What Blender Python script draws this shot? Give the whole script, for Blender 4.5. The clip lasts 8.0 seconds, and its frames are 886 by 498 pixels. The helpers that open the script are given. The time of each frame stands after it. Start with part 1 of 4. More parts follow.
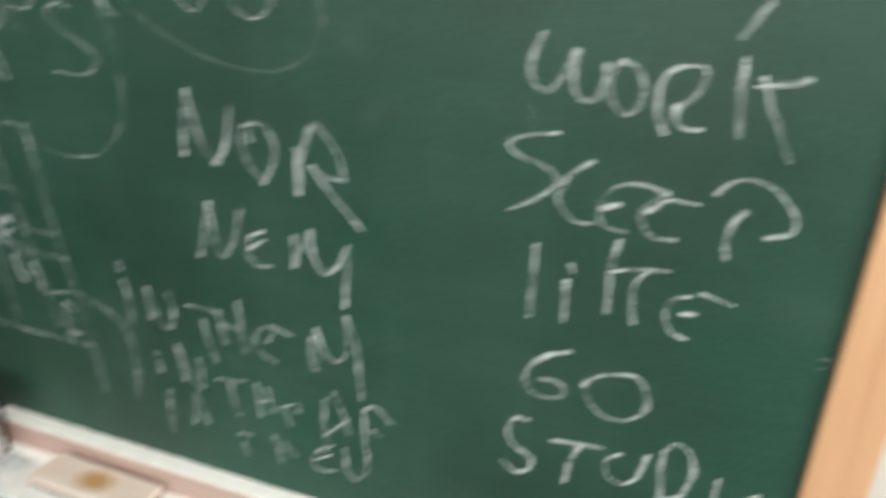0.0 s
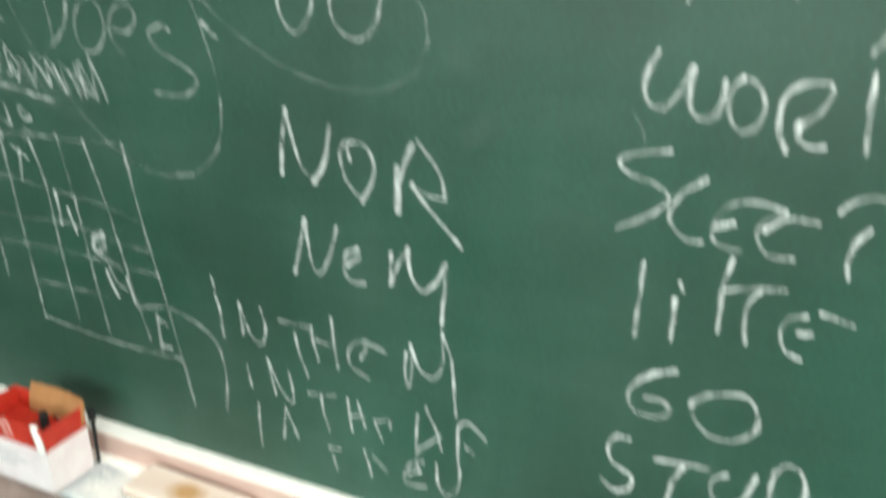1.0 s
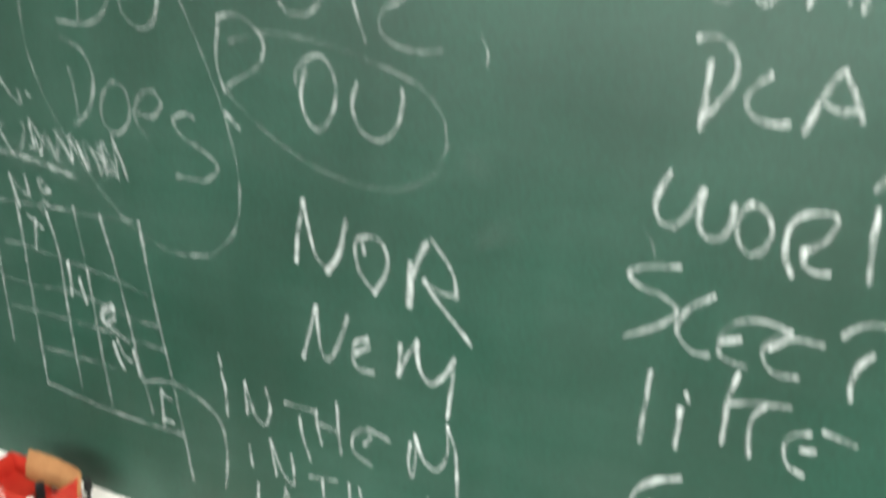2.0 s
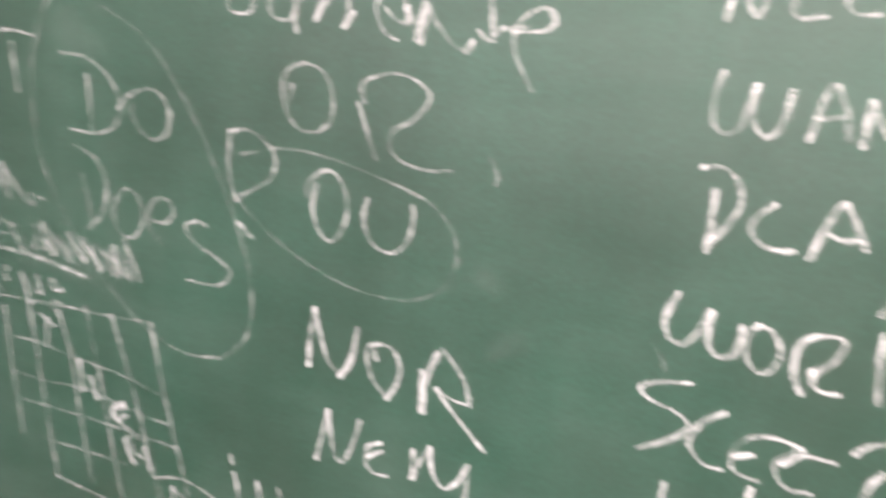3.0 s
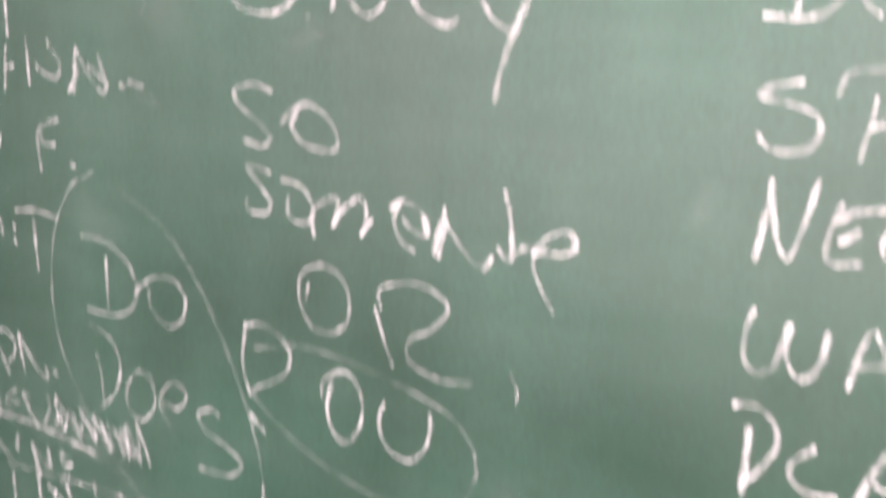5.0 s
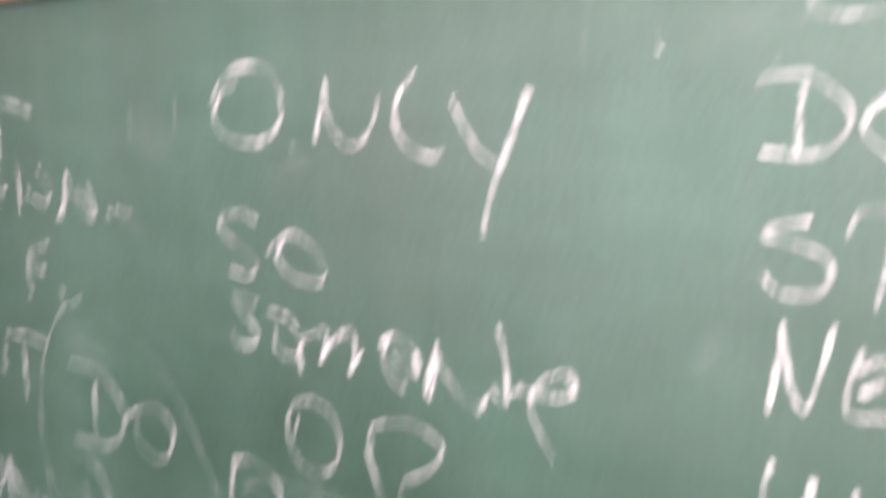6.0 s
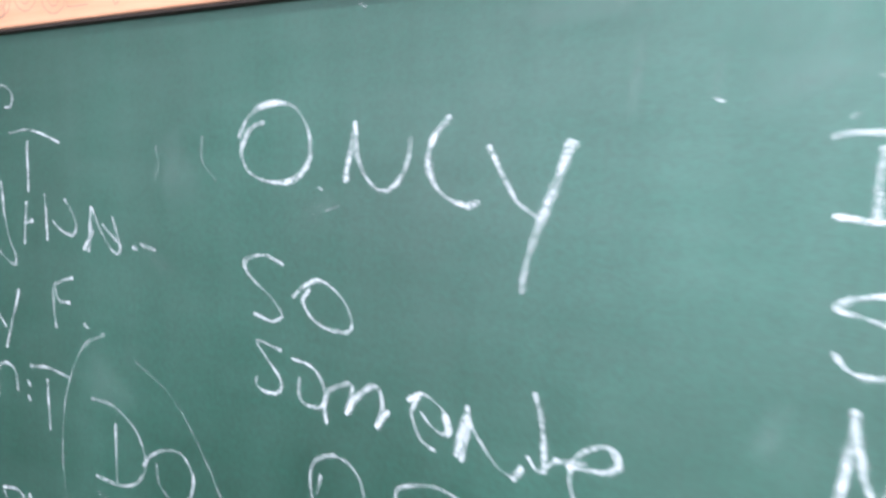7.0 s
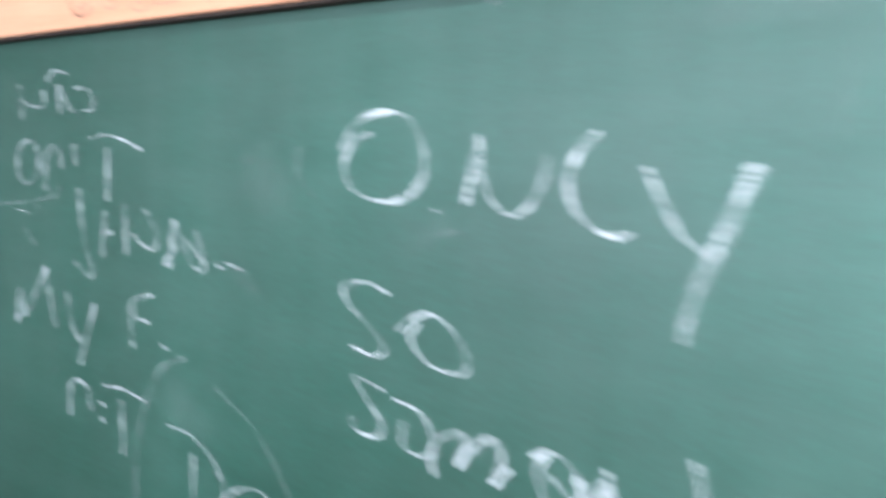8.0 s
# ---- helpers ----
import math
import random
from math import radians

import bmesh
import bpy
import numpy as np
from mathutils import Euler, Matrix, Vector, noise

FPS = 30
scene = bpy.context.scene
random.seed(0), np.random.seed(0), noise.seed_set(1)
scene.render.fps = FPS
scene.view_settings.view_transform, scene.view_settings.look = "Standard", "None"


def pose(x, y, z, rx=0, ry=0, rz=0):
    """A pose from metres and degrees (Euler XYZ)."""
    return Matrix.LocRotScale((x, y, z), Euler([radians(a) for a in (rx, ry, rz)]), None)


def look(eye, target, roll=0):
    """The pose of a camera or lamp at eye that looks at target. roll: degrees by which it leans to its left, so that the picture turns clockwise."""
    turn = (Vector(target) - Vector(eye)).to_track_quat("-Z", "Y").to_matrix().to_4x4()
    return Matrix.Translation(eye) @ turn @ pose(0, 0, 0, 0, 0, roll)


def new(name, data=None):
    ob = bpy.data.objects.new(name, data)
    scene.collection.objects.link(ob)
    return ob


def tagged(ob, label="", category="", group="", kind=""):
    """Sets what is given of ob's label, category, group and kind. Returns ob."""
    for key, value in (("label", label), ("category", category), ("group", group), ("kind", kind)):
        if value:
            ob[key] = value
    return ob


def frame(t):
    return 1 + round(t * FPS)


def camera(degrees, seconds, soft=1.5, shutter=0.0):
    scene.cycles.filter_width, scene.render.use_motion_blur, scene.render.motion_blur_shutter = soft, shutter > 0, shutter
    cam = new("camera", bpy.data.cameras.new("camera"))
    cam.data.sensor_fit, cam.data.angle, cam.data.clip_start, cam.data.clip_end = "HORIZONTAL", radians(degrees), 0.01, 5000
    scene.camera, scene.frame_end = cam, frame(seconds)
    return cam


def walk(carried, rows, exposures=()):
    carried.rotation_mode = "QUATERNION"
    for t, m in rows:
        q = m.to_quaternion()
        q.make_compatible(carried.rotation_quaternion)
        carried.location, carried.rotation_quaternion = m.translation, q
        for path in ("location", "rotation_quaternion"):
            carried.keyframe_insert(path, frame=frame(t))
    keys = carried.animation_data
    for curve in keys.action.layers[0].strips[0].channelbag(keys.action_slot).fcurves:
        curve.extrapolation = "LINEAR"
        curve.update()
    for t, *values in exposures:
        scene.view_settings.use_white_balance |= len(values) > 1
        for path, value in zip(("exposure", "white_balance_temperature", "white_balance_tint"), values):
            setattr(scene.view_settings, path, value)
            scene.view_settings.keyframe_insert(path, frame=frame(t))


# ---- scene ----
cam = camera(64.64, 8.0, soft=2.8, shutter=2.3)


def eye_pose(x, y, z, yaw, pitch, roll):
    """Yaw to the left of +y, pitch up, roll to the left, in degrees."""
    return Matrix.Translation((x, y, z)) @ pose(0, 0, 0, 90 + pitch, 0, yaw) @ pose(0, 0, 0, 0, 0, roll)


walk(cam, [
    (0, eye_pose(-0.1590, -0.6345, 1.5375, 18.68, -21.33, 2.98)),
    (0.1, eye_pose(-0.1671, -0.6410, 1.5375, 19.24, -21.50, 2.95)),
    (0.3, eye_pose(-0.1907, -0.6503, 1.5337, 20.90, -21.61, 2.50)),
    (0.4, eye_pose(-0.1993, -0.6522, 1.5326, 20.81, -21.81, 2.42)),
    (0.5, eye_pose(-0.2064, -0.6550, 1.5311, 20.83, -21.91, 2.40)),
    (0.6, eye_pose(-0.2109, -0.6557, 1.5340, 20.94, -22.30, 2.16)),
    (0.9, eye_pose(-0.2271, -0.6545, 1.5440, 21.31, -21.68, 1.81)),
    (1, eye_pose(-0.2298, -0.6547, 1.5485, 21.44, -21.17, 1.73)),
    (1.1, eye_pose(-0.2326, -0.6555, 1.5537, 21.45, -20.74, 1.87)),
    (1.2, eye_pose(-0.2341, -0.6557, 1.5583, 21.41, -20.44, 2.25)),
    (2.3, eye_pose(-0.2596, -0.6600, 1.6297, 20.99, -17.12, 4.18)),
    (2.4, eye_pose(-0.2614, -0.6598, 1.6365, 21.10, -16.96, 3.87)),
    (2.5, eye_pose(-0.2628, -0.6603, 1.6404, 20.87, -16.41, 3.82)),
    (2.6, eye_pose(-0.2645, -0.6596, 1.6517, 20.71, -16.28, 3.92)),
    (2.9, eye_pose(-0.2725, -0.6553, 1.6799, 20.93, -15.16, 3.37)),
    (2.967, eye_pose(-0.2751, -0.6543, 1.6929, 20.68, -15.35, 3.14)),
    (3, eye_pose(-0.2761, -0.6543, 1.6929, 20.90, -15.30, 3.14)),
    (3.033, eye_pose(-0.2771, -0.6543, 1.6929, 21.12, -15.25, 3.14)),
    (3.1, eye_pose(-0.2745, -0.6513, 1.6979, 21.59, -15.19, 2.67)),
    (3.4, eye_pose(-0.2794, -0.6468, 1.7167, 22.51, -14.18, 2.94)),
    (3.5, eye_pose(-0.2801, -0.6455, 1.7228, 22.67, -14.26, 2.91)),
    (3.6, eye_pose(-0.2809, -0.6420, 1.7259, 22.69, -14.25, 3.00)),
    (3.9, eye_pose(-0.2841, -0.6337, 1.7432, 22.02, -13.56, 3.93)),
    (4, eye_pose(-0.2847, -0.6315, 1.7491, 22.18, -13.34, 3.85)),
    (4.1, eye_pose(-0.2864, -0.6315, 1.7555, 22.32, -13.09, 3.63)),
    (4.4, eye_pose(-0.2930, -0.6245, 1.7800, 22.27, -11.95, 3.27)),
    (4.5, eye_pose(-0.2943, -0.6210, 1.7884, 22.29, -11.65, 3.31)),
    (4.6, eye_pose(-0.2950, -0.6179, 1.7925, 22.31, -11.19, 3.24)),
    (4.7, eye_pose(-0.2959, -0.6150, 1.8016, 22.59, -10.90, 3.14)),
    (5.8, eye_pose(-0.3058, -0.5686, 1.8895, 24.40, -7.35, 1.18)),
    (5.9, eye_pose(-0.2998, -0.5605, 1.8963, 24.86, -6.81, 0.86)),
    (6, eye_pose(-0.2925, -0.5555, 1.9008, 24.96, -5.89, 1.01)),
    (6.1, eye_pose(-0.2908, -0.5528, 1.9107, 24.82, -4.99, 0.33)),
    (6.4, eye_pose(-0.2833, -0.5436, 1.9303, 27.00, -4.82, 1.85)),
    (6.467, eye_pose(-0.2887, -0.5415, 1.9374, 26.71, -5.33, 1.63)),
    (6.5, eye_pose(-0.2887, -0.5415, 1.9374, 26.92, -5.35, 1.63)),
    (6.533, eye_pose(-0.2887, -0.5415, 1.9374, 27.13, -5.37, 1.63)),
    (6.6, eye_pose(-0.2892, -0.5379, 1.9378, 27.35, -5.54, 1.40)),
    (6.9, eye_pose(-0.3081, -0.5212, 1.9381, 27.68, -5.60, 1.78)),
    (7, eye_pose(-0.3130, -0.5163, 1.9363, 27.76, -5.38, 1.80)),
    (7.1, eye_pose(-0.3177, -0.5100, 1.9391, 28.03, -5.53, 1.83)),
    (7.4, eye_pose(-0.3324, -0.4913, 1.9365, 29.37, -5.29, 2.65)),
    (7.467, eye_pose(-0.3334, -0.4873, 1.9386, 30.11, -5.45, 2.43)),
    (7.5, eye_pose(-0.3374, -0.4873, 1.9386, 30.33, -5.45, 2.43)),
    (7.533, eye_pose(-0.3414, -0.4873, 1.9386, 30.54, -5.45, 2.43)),
    (7.6, eye_pose(-0.3471, -0.4858, 1.9403, 30.06, -5.17, 2.92)),
    (7.9, eye_pose(-0.3965, -0.4815, 1.9480, 30.98, -5.42, 2.95)),
    (8, eye_pose(-0.4115, -0.4779, 1.9507, 31.48, -5.45, 2.89)),
], exposures=[
    (0.0, -0.50, 6350, -2), (0.6, -0.08, 6330, -5), (1.2, 0.06, 6330, -7), (2.3, 0.40, 6550, 6), (3.0, 0.79, 7020, 28), (3.5, 0.84, 7080, 30),
    (4.7, 0.98, 7020, 38), (6.0, 1.06, 6850, 40), (6.5, 0.87, 5730, 22), (8.0, 0.90, 5400, 12)])


# ---- light: daylight from windows behind, unseen tube lamps added on the ceiling ----
world = bpy.data.worlds.new("sky")
scene.world = world
world.use_nodes = True
sky = world.node_tree.nodes.new("ShaderNodeTexSky")
sky.sky_type, sky.sun_disc, sky.sun_elevation, sky.sun_rotation = "NISHITA", False, radians(40), radians(200)
back = world.node_tree.nodes["Background"]
back.inputs["Strength"].default_value = 0.1
world.node_tree.links.new(sky.outputs["Color"], back.inputs["Color"])

BOARD_Z, BOARD_H = 0.90, 1.20      # bottom edge and height of the writing surface
BOARD_L, BOARD_R = -2.60, 0.0      # its ends along the wall; it faces -y
ROOM_L, ROOM_R, ROOM_B, ROOM_H = -4.6, 2.4, -4.8, 3.0
WINDOW_W = 172


def area_lamp(name, m, sx, sy, watts, colour):
    data = bpy.data.lights.new(name, "AREA")
    data.shape, data.size, data.size_y, data.energy, data.color = "RECTANGLE", sx, sy, watts, colour
    ob = new(name, data)
    ob.matrix_world = m
    return ob


# ---- materials ----
def material(name, colour, rough=0.6, metal=0.0, spec=0.4):
    mat = bpy.data.materials.new(name)
    mat.use_nodes = True
    b = mat.node_tree.nodes["Principled BSDF"]
    b.inputs["Base Color"].default_value = (*colour, 1)
    b.inputs["Roughness"].default_value = rough
    b.inputs["Metallic"].default_value = metal
    b.inputs["Specular IOR Level"].default_value = spec
    return mat, mat.node_tree.nodes, mat.node_tree.links, b


def coords(n, l, scale=(1, 1, 1), turn=(0, 0, 0)):
    tc, mp = n.new("ShaderNodeTexCoord"), n.new("ShaderNodeMapping")
    mp.inputs["Scale"].default_value, mp.inputs["Rotation"].default_value = scale, turn
    l.new(tc.outputs["Object"], mp.inputs["Vector"])
    return mp.outputs["Vector"]


def noise_node(n, l, vec, scale, detail=4.0, rough=0.55):
    t = n.new("ShaderNodeTexNoise")
    t.inputs["Scale"].default_value, t.inputs["Detail"].default_value, t.inputs["Roughness"].default_value = scale, detail, rough
    l.new(vec, t.inputs["Vector"])
    return t.outputs["Fac"]


def ramp(n, l, fac, stops):
    r = n.new("ShaderNodeValToRGB")
    while len(r.color_ramp.elements) < len(stops):
        r.color_ramp.elements.new(0.5)
    for e, (at, c) in zip(r.color_ramp.elements, stops):
        e.position, e.color = at, (*c, 1) if len(c) == 3 else c
    l.new(fac, r.inputs["Fac"])
    return r.outputs["Color"]


def math_node(n, l, op, a, b):
    m = n.new("ShaderNodeMath")
    m.operation = op
    for k, v in enumerate((a, b)):
        if isinstance(v, (int, float)):
            m.inputs[k].default_value = v
        else:
            l.new(v, m.inputs[k])
    return m.outputs["Value"]


def mix(n, l, fac, a, b):
    m = n.new("ShaderNodeMix")
    m.data_type = "RGBA"
    for key, v in ((0, fac), (6, a), (7, b)):
        if isinstance(v, (int, float)):
            m.inputs[key].default_value = v
        elif isinstance(v, tuple):
            m.inputs[key].default_value = (*v, 1)
        else:
            l.new(v, m.inputs[key])
    return m.outputs[2]


def bump(n, l, b, height, strength, distance=0.001):
    k = n.new("ShaderNodeBump")
    k.inputs["Strength"].default_value, k.inputs["Distance"].default_value = strength, distance
    l.new(height, k.inputs["Height"])
    l.new(k.outputs["Normal"], b.inputs["Normal"])


def board_paint():
    """Green chalkboard paint with rubbed chalk dust: broad clouds, wiping streaks and fine grain."""
    m, n, l, b = material("green_board_paint", (0.02, 0.07, 0.05), 0.5, spec=0.52)
    v = coords(n, l)
    cloud = noise_node(n, l, v, 2.3, 6, 0.6)
    wipe = noise_node(n, l, coords(n, l, (2.5, 1, 14), (0, radians(24), 0)), 1.6, 5, 0.6)
    fall = noise_node(n, l, coords(n, l, (26, 1, 1.6)), 1.0, 3, 0.5)
    grain = noise_node(n, l, v, 900, 3, 0.7)
    dust = math_node(n, l, "MULTIPLY", math_node(n, l, "ADD", math_node(n, l, "MULTIPLY", wipe, 0.55), math_node(n, l, "MULTIPLY", fall, 0.3)), cloud)
    dust = math_node(n, l, "MULTIPLY", dust, math_node(n, l, "ADD", math_node(n, l, "MULTIPLY", grain, 0.9), 0.5))
    fac = ramp(n, l, dust, [(0.08, (0, 0, 0)), (0.48, (0.10, 0.10, 0.10))])
    mottle = noise_node(n, l, v, 170, 5, 0.8)
    base = ramp(n, l, math_node(n, l, "ADD", math_node(n, l, "MULTIPLY", cloud, 0.5), math_node(n, l, "MULTIPLY", mottle, 0.5)), [(0.40, (0.0040, 0.032, 0.0165)), (0.60, (0.0095, 0.068, 0.040))])
    worn = ramp(n, l, noise_node(n, l, coords(n, l, (1, 1, 0.7)), 3.1, 5, 0.62), [(0.44, (0, 0, 0)), (0.66, (0.42, 0.42, 0.42))])
    base = mix(n, l, worn, base, (0.020, 0.048, 0.031))
    l.new(mix(n, l, fac, base, (0.38, 0.46, 0.42)), b.inputs["Base Color"])
    l.new(ramp(n, l, cloud, [(0.3, (0.47,) * 3), (0.7, (0.55,) * 3)]), b.inputs["Roughness"])
    bump(n, l, b, math_node(n, l, "ADD", grain, mottle), 0.10, 0.0006)
    return m


def chalk(press):
    """Chalk dust on the board: thick in the middle of a stroke, broken up at its edges, heavier where the hand bore down."""
    m, n, l, b = material("chalk", (0.66, 0.67, 0.655), 0.95, spec=0.1)
    sep = []
    for layer in ("stroke", "bearing"):
        uv, x = n.new("ShaderNodeUVMap"), n.new("ShaderNodeSeparateXYZ")
        uv.uv_map = layer
        l.new(uv.outputs["UV"], x.inputs["Vector"])
        sep.append(x.outputs)
    run, across, bear = sep[0]["X"], sep[0]["Y"], sep[1]["X"]
    v = coords(n, l)
    fine, coarse = noise_node(n, l, v, 420, 4, 0.75), noise_node(n, l, v, 95, 3, 0.6)
    side = math_node(n, l, "ABSOLUTE", math_node(n, l, "SUBTRACT", across, 0.5), 0.0)
    edge = math_node(n, l, "MULTIPLY", math_node(n, l, "POWER", math_node(n, l, "MULTIPLY", side, 2.0), 1.6), 0.80)
    along = n.new("ShaderNodeCombineXYZ")
    l.new(math_node(n, l, "MULTIPLY", run, 60.0), along.inputs["X"])
    l.new(math_node(n, l, "MULTIPLY", across, 1.6), along.inputs["Y"])
    oi = n.new("ShaderNodeObjectInfo")
    l.new(math_node(n, l, "MULTIPLY", oi.outputs["Random"], 90.0), along.inputs["Z"])
    drag = noise_node(n, l, along.outputs["Vector"], 1.0, 3, 0.6)
    d = math_node(n, l, "ADD", math_node(n, l, "MULTIPLY", fine, 1.5), math_node(n, l, "MULTIPLY", coarse, 0.5))
    d = math_node(n, l, "ADD", d, math_node(n, l, "MULTIPLY", drag, 1.3))
    d = math_node(n, l, "SUBTRACT", math_node(n, l, "ADD", d, 0.55 * press - 2.16), edge)
    d = math_node(n, l, "ADD", d, math_node(n, l, "MULTIPLY", bear, 0.55))
    alpha = math_node(n, l, "MULTIPLY", ramp(n, l, d, [(0.0, (0, 0, 0)), (0.95, (1, 1, 1))]), 0.18 + 0.62 * press)
    alpha = math_node(n, l, "MULTIPLY", alpha, math_node(n, l, "MINIMUM", math_node(n, l, "ADD", math_node(n, l, "MULTIPLY", bear, 0.85), 0.15), 1.15))
    l.new(math_node(n, l, "MINIMUM", alpha, 0.97), b.inputs["Alpha"])
    bump(n, l, b, fine, 0.4, 0.0006)
    return m


def rubbed_chalk():
    """A thin film of chalk left by the eraser: soft at its rims, in streaks along the wipe."""
    m, n, l, b = material("rubbed_chalk", (0.55, 0.57, 0.55), 0.95, spec=0.1)
    uv, x = n.new("ShaderNodeUVMap"), n.new("ShaderNodeSeparateXYZ")
    uv.uv_map = "film"
    l.new(uv.outputs["UV"], x.inputs["Vector"])
    rim = math_node(n, l, "SUBTRACT", 1.0, math_node(n, l, "MULTIPLY", math_node(n, l, "ABSOLUTE", math_node(n, l, "SUBTRACT", x.outputs["Y"], 0.5), 0.0), 2.0))
    tip = math_node(n, l, "SUBTRACT", 1.0, math_node(n, l, "MULTIPLY", math_node(n, l, "ABSOLUTE", math_node(n, l, "SUBTRACT", x.outputs["X"], 0.5), 0.0), 2.0))
    v = coords(n, l)
    grain, blot = noise_node(n, l, v, 380, 4, 0.7), noise_node(n, l, v, 32, 5, 0.65)
    body = math_node(n, l, "MULTIPLY", math_node(n, l, "SMOOTH_MIN", rim, tip), math_node(n, l, "ADD", math_node(n, l, "MULTIPLY", grain, 0.8), math_node(n, l, "SUBTRACT", math_node(n, l, "MULTIPLY", blot, 2.4), 0.95)))
    l.new(ramp(n, l, body, [(0.12, (0, 0, 0)), (0.9, (0.060, 0.060, 0.060))]), b.inputs["Alpha"])
    return m


def wood(name, dark, light, along, rough=0.45):
    m, n, l, b = material(name, light, rough, spec=0.35)
    s = [38, 38, 38]
    s[along] = 2.2
    v = coords(n, l, s)
    g, big = noise_node(n, l, v, 1.0, 6, 0.65), noise_node(n, l, coords(n, l), 6.0, 3)
    col = ramp(n, l, g, [(0.28, dark), (0.62, light)])
    l.new(mix(n, l, math_node(n, l, "MULTIPLY", big, 0.45), col, tuple(min(1, c * 1.15 + 0.05) for c in light)), b.inputs["Base Color"])
    bump(n, l, b, g, 0.25, 0.0008)
    return m


def speckled(name, a, c, scale, rough=0.8, bumps=0.3, fine=300):
    m, n, l, b = material(name, a, rough, spec=0.3)
    v = coords(n, l)
    f, g = noise_node(n, l, v, scale, 6, 0.6), noise_node(n, l, v, fine, 3)
    l.new(ramp(n, l, math_node(n, l, "ADD", math_node(n, l, "MULTIPLY", f, 0.8), math_node(n, l, "MULTIPLY", g, 0.2)), [(0.35, a), (0.65, c)]), b.inputs["Base Color"])
    bump(n, l, b, g, bumps, 0.001)
    return m


def stained_wood():
    """Bare pale wood with one brown round stain rubbed into its middle."""
    m, n, l, b = material("eraser_wood", (0.7, 0.55, 0.42), 0.6)
    g = noise_node(n, l, coords(n, l, (4, 60, 60)), 1.0, 5)
    w = noise_node(n, l, coords(n, l), 60, 4)
    r = n.new("ShaderNodeVectorMath")
    r.operation = "LENGTH"
    tc, mp = n.new("ShaderNodeTexCoord"), n.new("ShaderNodeMapping")
    mp.inputs["Scale"].default_value = (1, 1.5, 0)
    l.new(tc.outputs["Object"], mp.inputs["Vector"])
    l.new(mp.outputs["Vector"], r.inputs[0])
    d = math_node(n, l, "ADD", r.outputs["Value"], math_node(n, l, "MULTIPLY", w, 0.016))
    stain = ramp(n, l, d, [(0.020, (0.85,) * 3), (0.044, (0, 0, 0))])
    col = ramp(n, l, g, [(0.3, (0.78, 0.58, 0.50)), (0.7, (0.86, 0.72, 0.65))])
    l.new(mix(n, l, stain, col, (0.50, 0.25, 0.07)), b.inputs["Base Color"])
    bump(n, l, b, g, 0.2)
    return m


PAINT = board_paint()
WOOD_X = wood("varnished_wood_along", (0.52, 0.21, 0.10), (0.68, 0.35, 0.20), 0)
WOOD_Z = wood("varnished_wood_upright", (0.55, 0.25, 0.125), (0.72, 0.40, 0.23), 2)
RAIL_WOOD = wood("pale_dusty_wood", (0.43, 0.27, 0.225), (0.57, 0.39, 0.34), 0, 0.7)
TRAY_DUST = speckled("dusty_tray_top", (0.38, 0.40, 0.43), (0.88, 0.81, 0.78), 11, 0.9, 0.5, 260)
TRAY_FRONT = speckled("worn_tray_front", (0.27, 0.18, 0.155), (0.42, 0.30, 0.27), 20, 0.7)
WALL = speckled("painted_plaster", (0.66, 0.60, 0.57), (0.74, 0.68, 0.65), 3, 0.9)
# unseen walls, darkened so that less light bounces onto the board
DARKENED_WALL = speckled("darkened_wall", (0.26, 0.27, 0.24), (0.33, 0.34, 0.31), 3, 0.9)
CEILING = speckled("ceiling_paint", (0.74, 0.74, 0.72), (0.80, 0.80, 0.78), 2, 0.9)
# floor out of view, kept dark so little light reflects up the board
FLOOR = speckled("darkened_floor", (0.05, 0.045, 0.04), (0.09, 0.08, 0.07), 40, 0.5, 0.1)
CARTON = speckled("white_carton", (0.80, 0.67, 0.70), (0.88, 0.79, 0.80), 30, 0.6, 0.15)
RED = speckled("red_carton", (0.44, 0.022, 0.016), (0.56, 0.045, 0.025), 40, 0.5, 0.1)
PINK = speckled("pale_pink_print", (0.52, 0.10, 0.08), (0.66, 0.36, 0.32), 160, 0.6, 0.1)
KRAFT = speckled("brown_carton", (0.33, 0.14, 0.055), (0.45, 0.22, 0.09), 25, 0.8, 0.2)
STICK = speckled("chalk_stick_white", (0.76, 0.74, 0.70), (0.84, 0.82, 0.78), 60, 0.95)
DUST = speckled("white_chalk_dust", (0.90, 0.82, 0.79), (0.95, 0.89, 0.86), 40, 0.95, 0.5)
FELT = speckled("chalky_felt", (0.58, 0.53, 0.51), (0.84, 0.79, 0.76), 60, 0.95, 0.8)
BLACK = speckled("plain_black", (0.012, 0.012, 0.013), (0.03, 0.03, 0.03), 60, 0.4, 0.1)
# dark brown that paints the shade below the top rail
RAIL_SHADE = speckled("dark_brown_shade", (0.016, 0.010, 0.007), (0.035, 0.022, 0.015), 80, 0.8, 0.1)
METAL = speckled("lamp_housing", (0.70, 0.70, 0.70), (0.78, 0.78, 0.78), 8, 0.4, 0.05)
PENCIL = speckled("worn_pencil", (0.34, 0.20, 0.14), (0.46, 0.27, 0.18), 90, 0.8)
INK = speckled("grey_print", (0.52, 0.50, 0.52), (0.62, 0.60, 0.61), 90, 0.8)
ERASER_WOOD = stained_wood()
GLOW, *_, glow = material("lamp_diffuser", (0.9, 0.9, 0.9), 0.5)
glow.inputs["Emission Color"].default_value, glow.inputs["Emission Strength"].default_value = (1, 0.97, 0.92, 1), 3.0


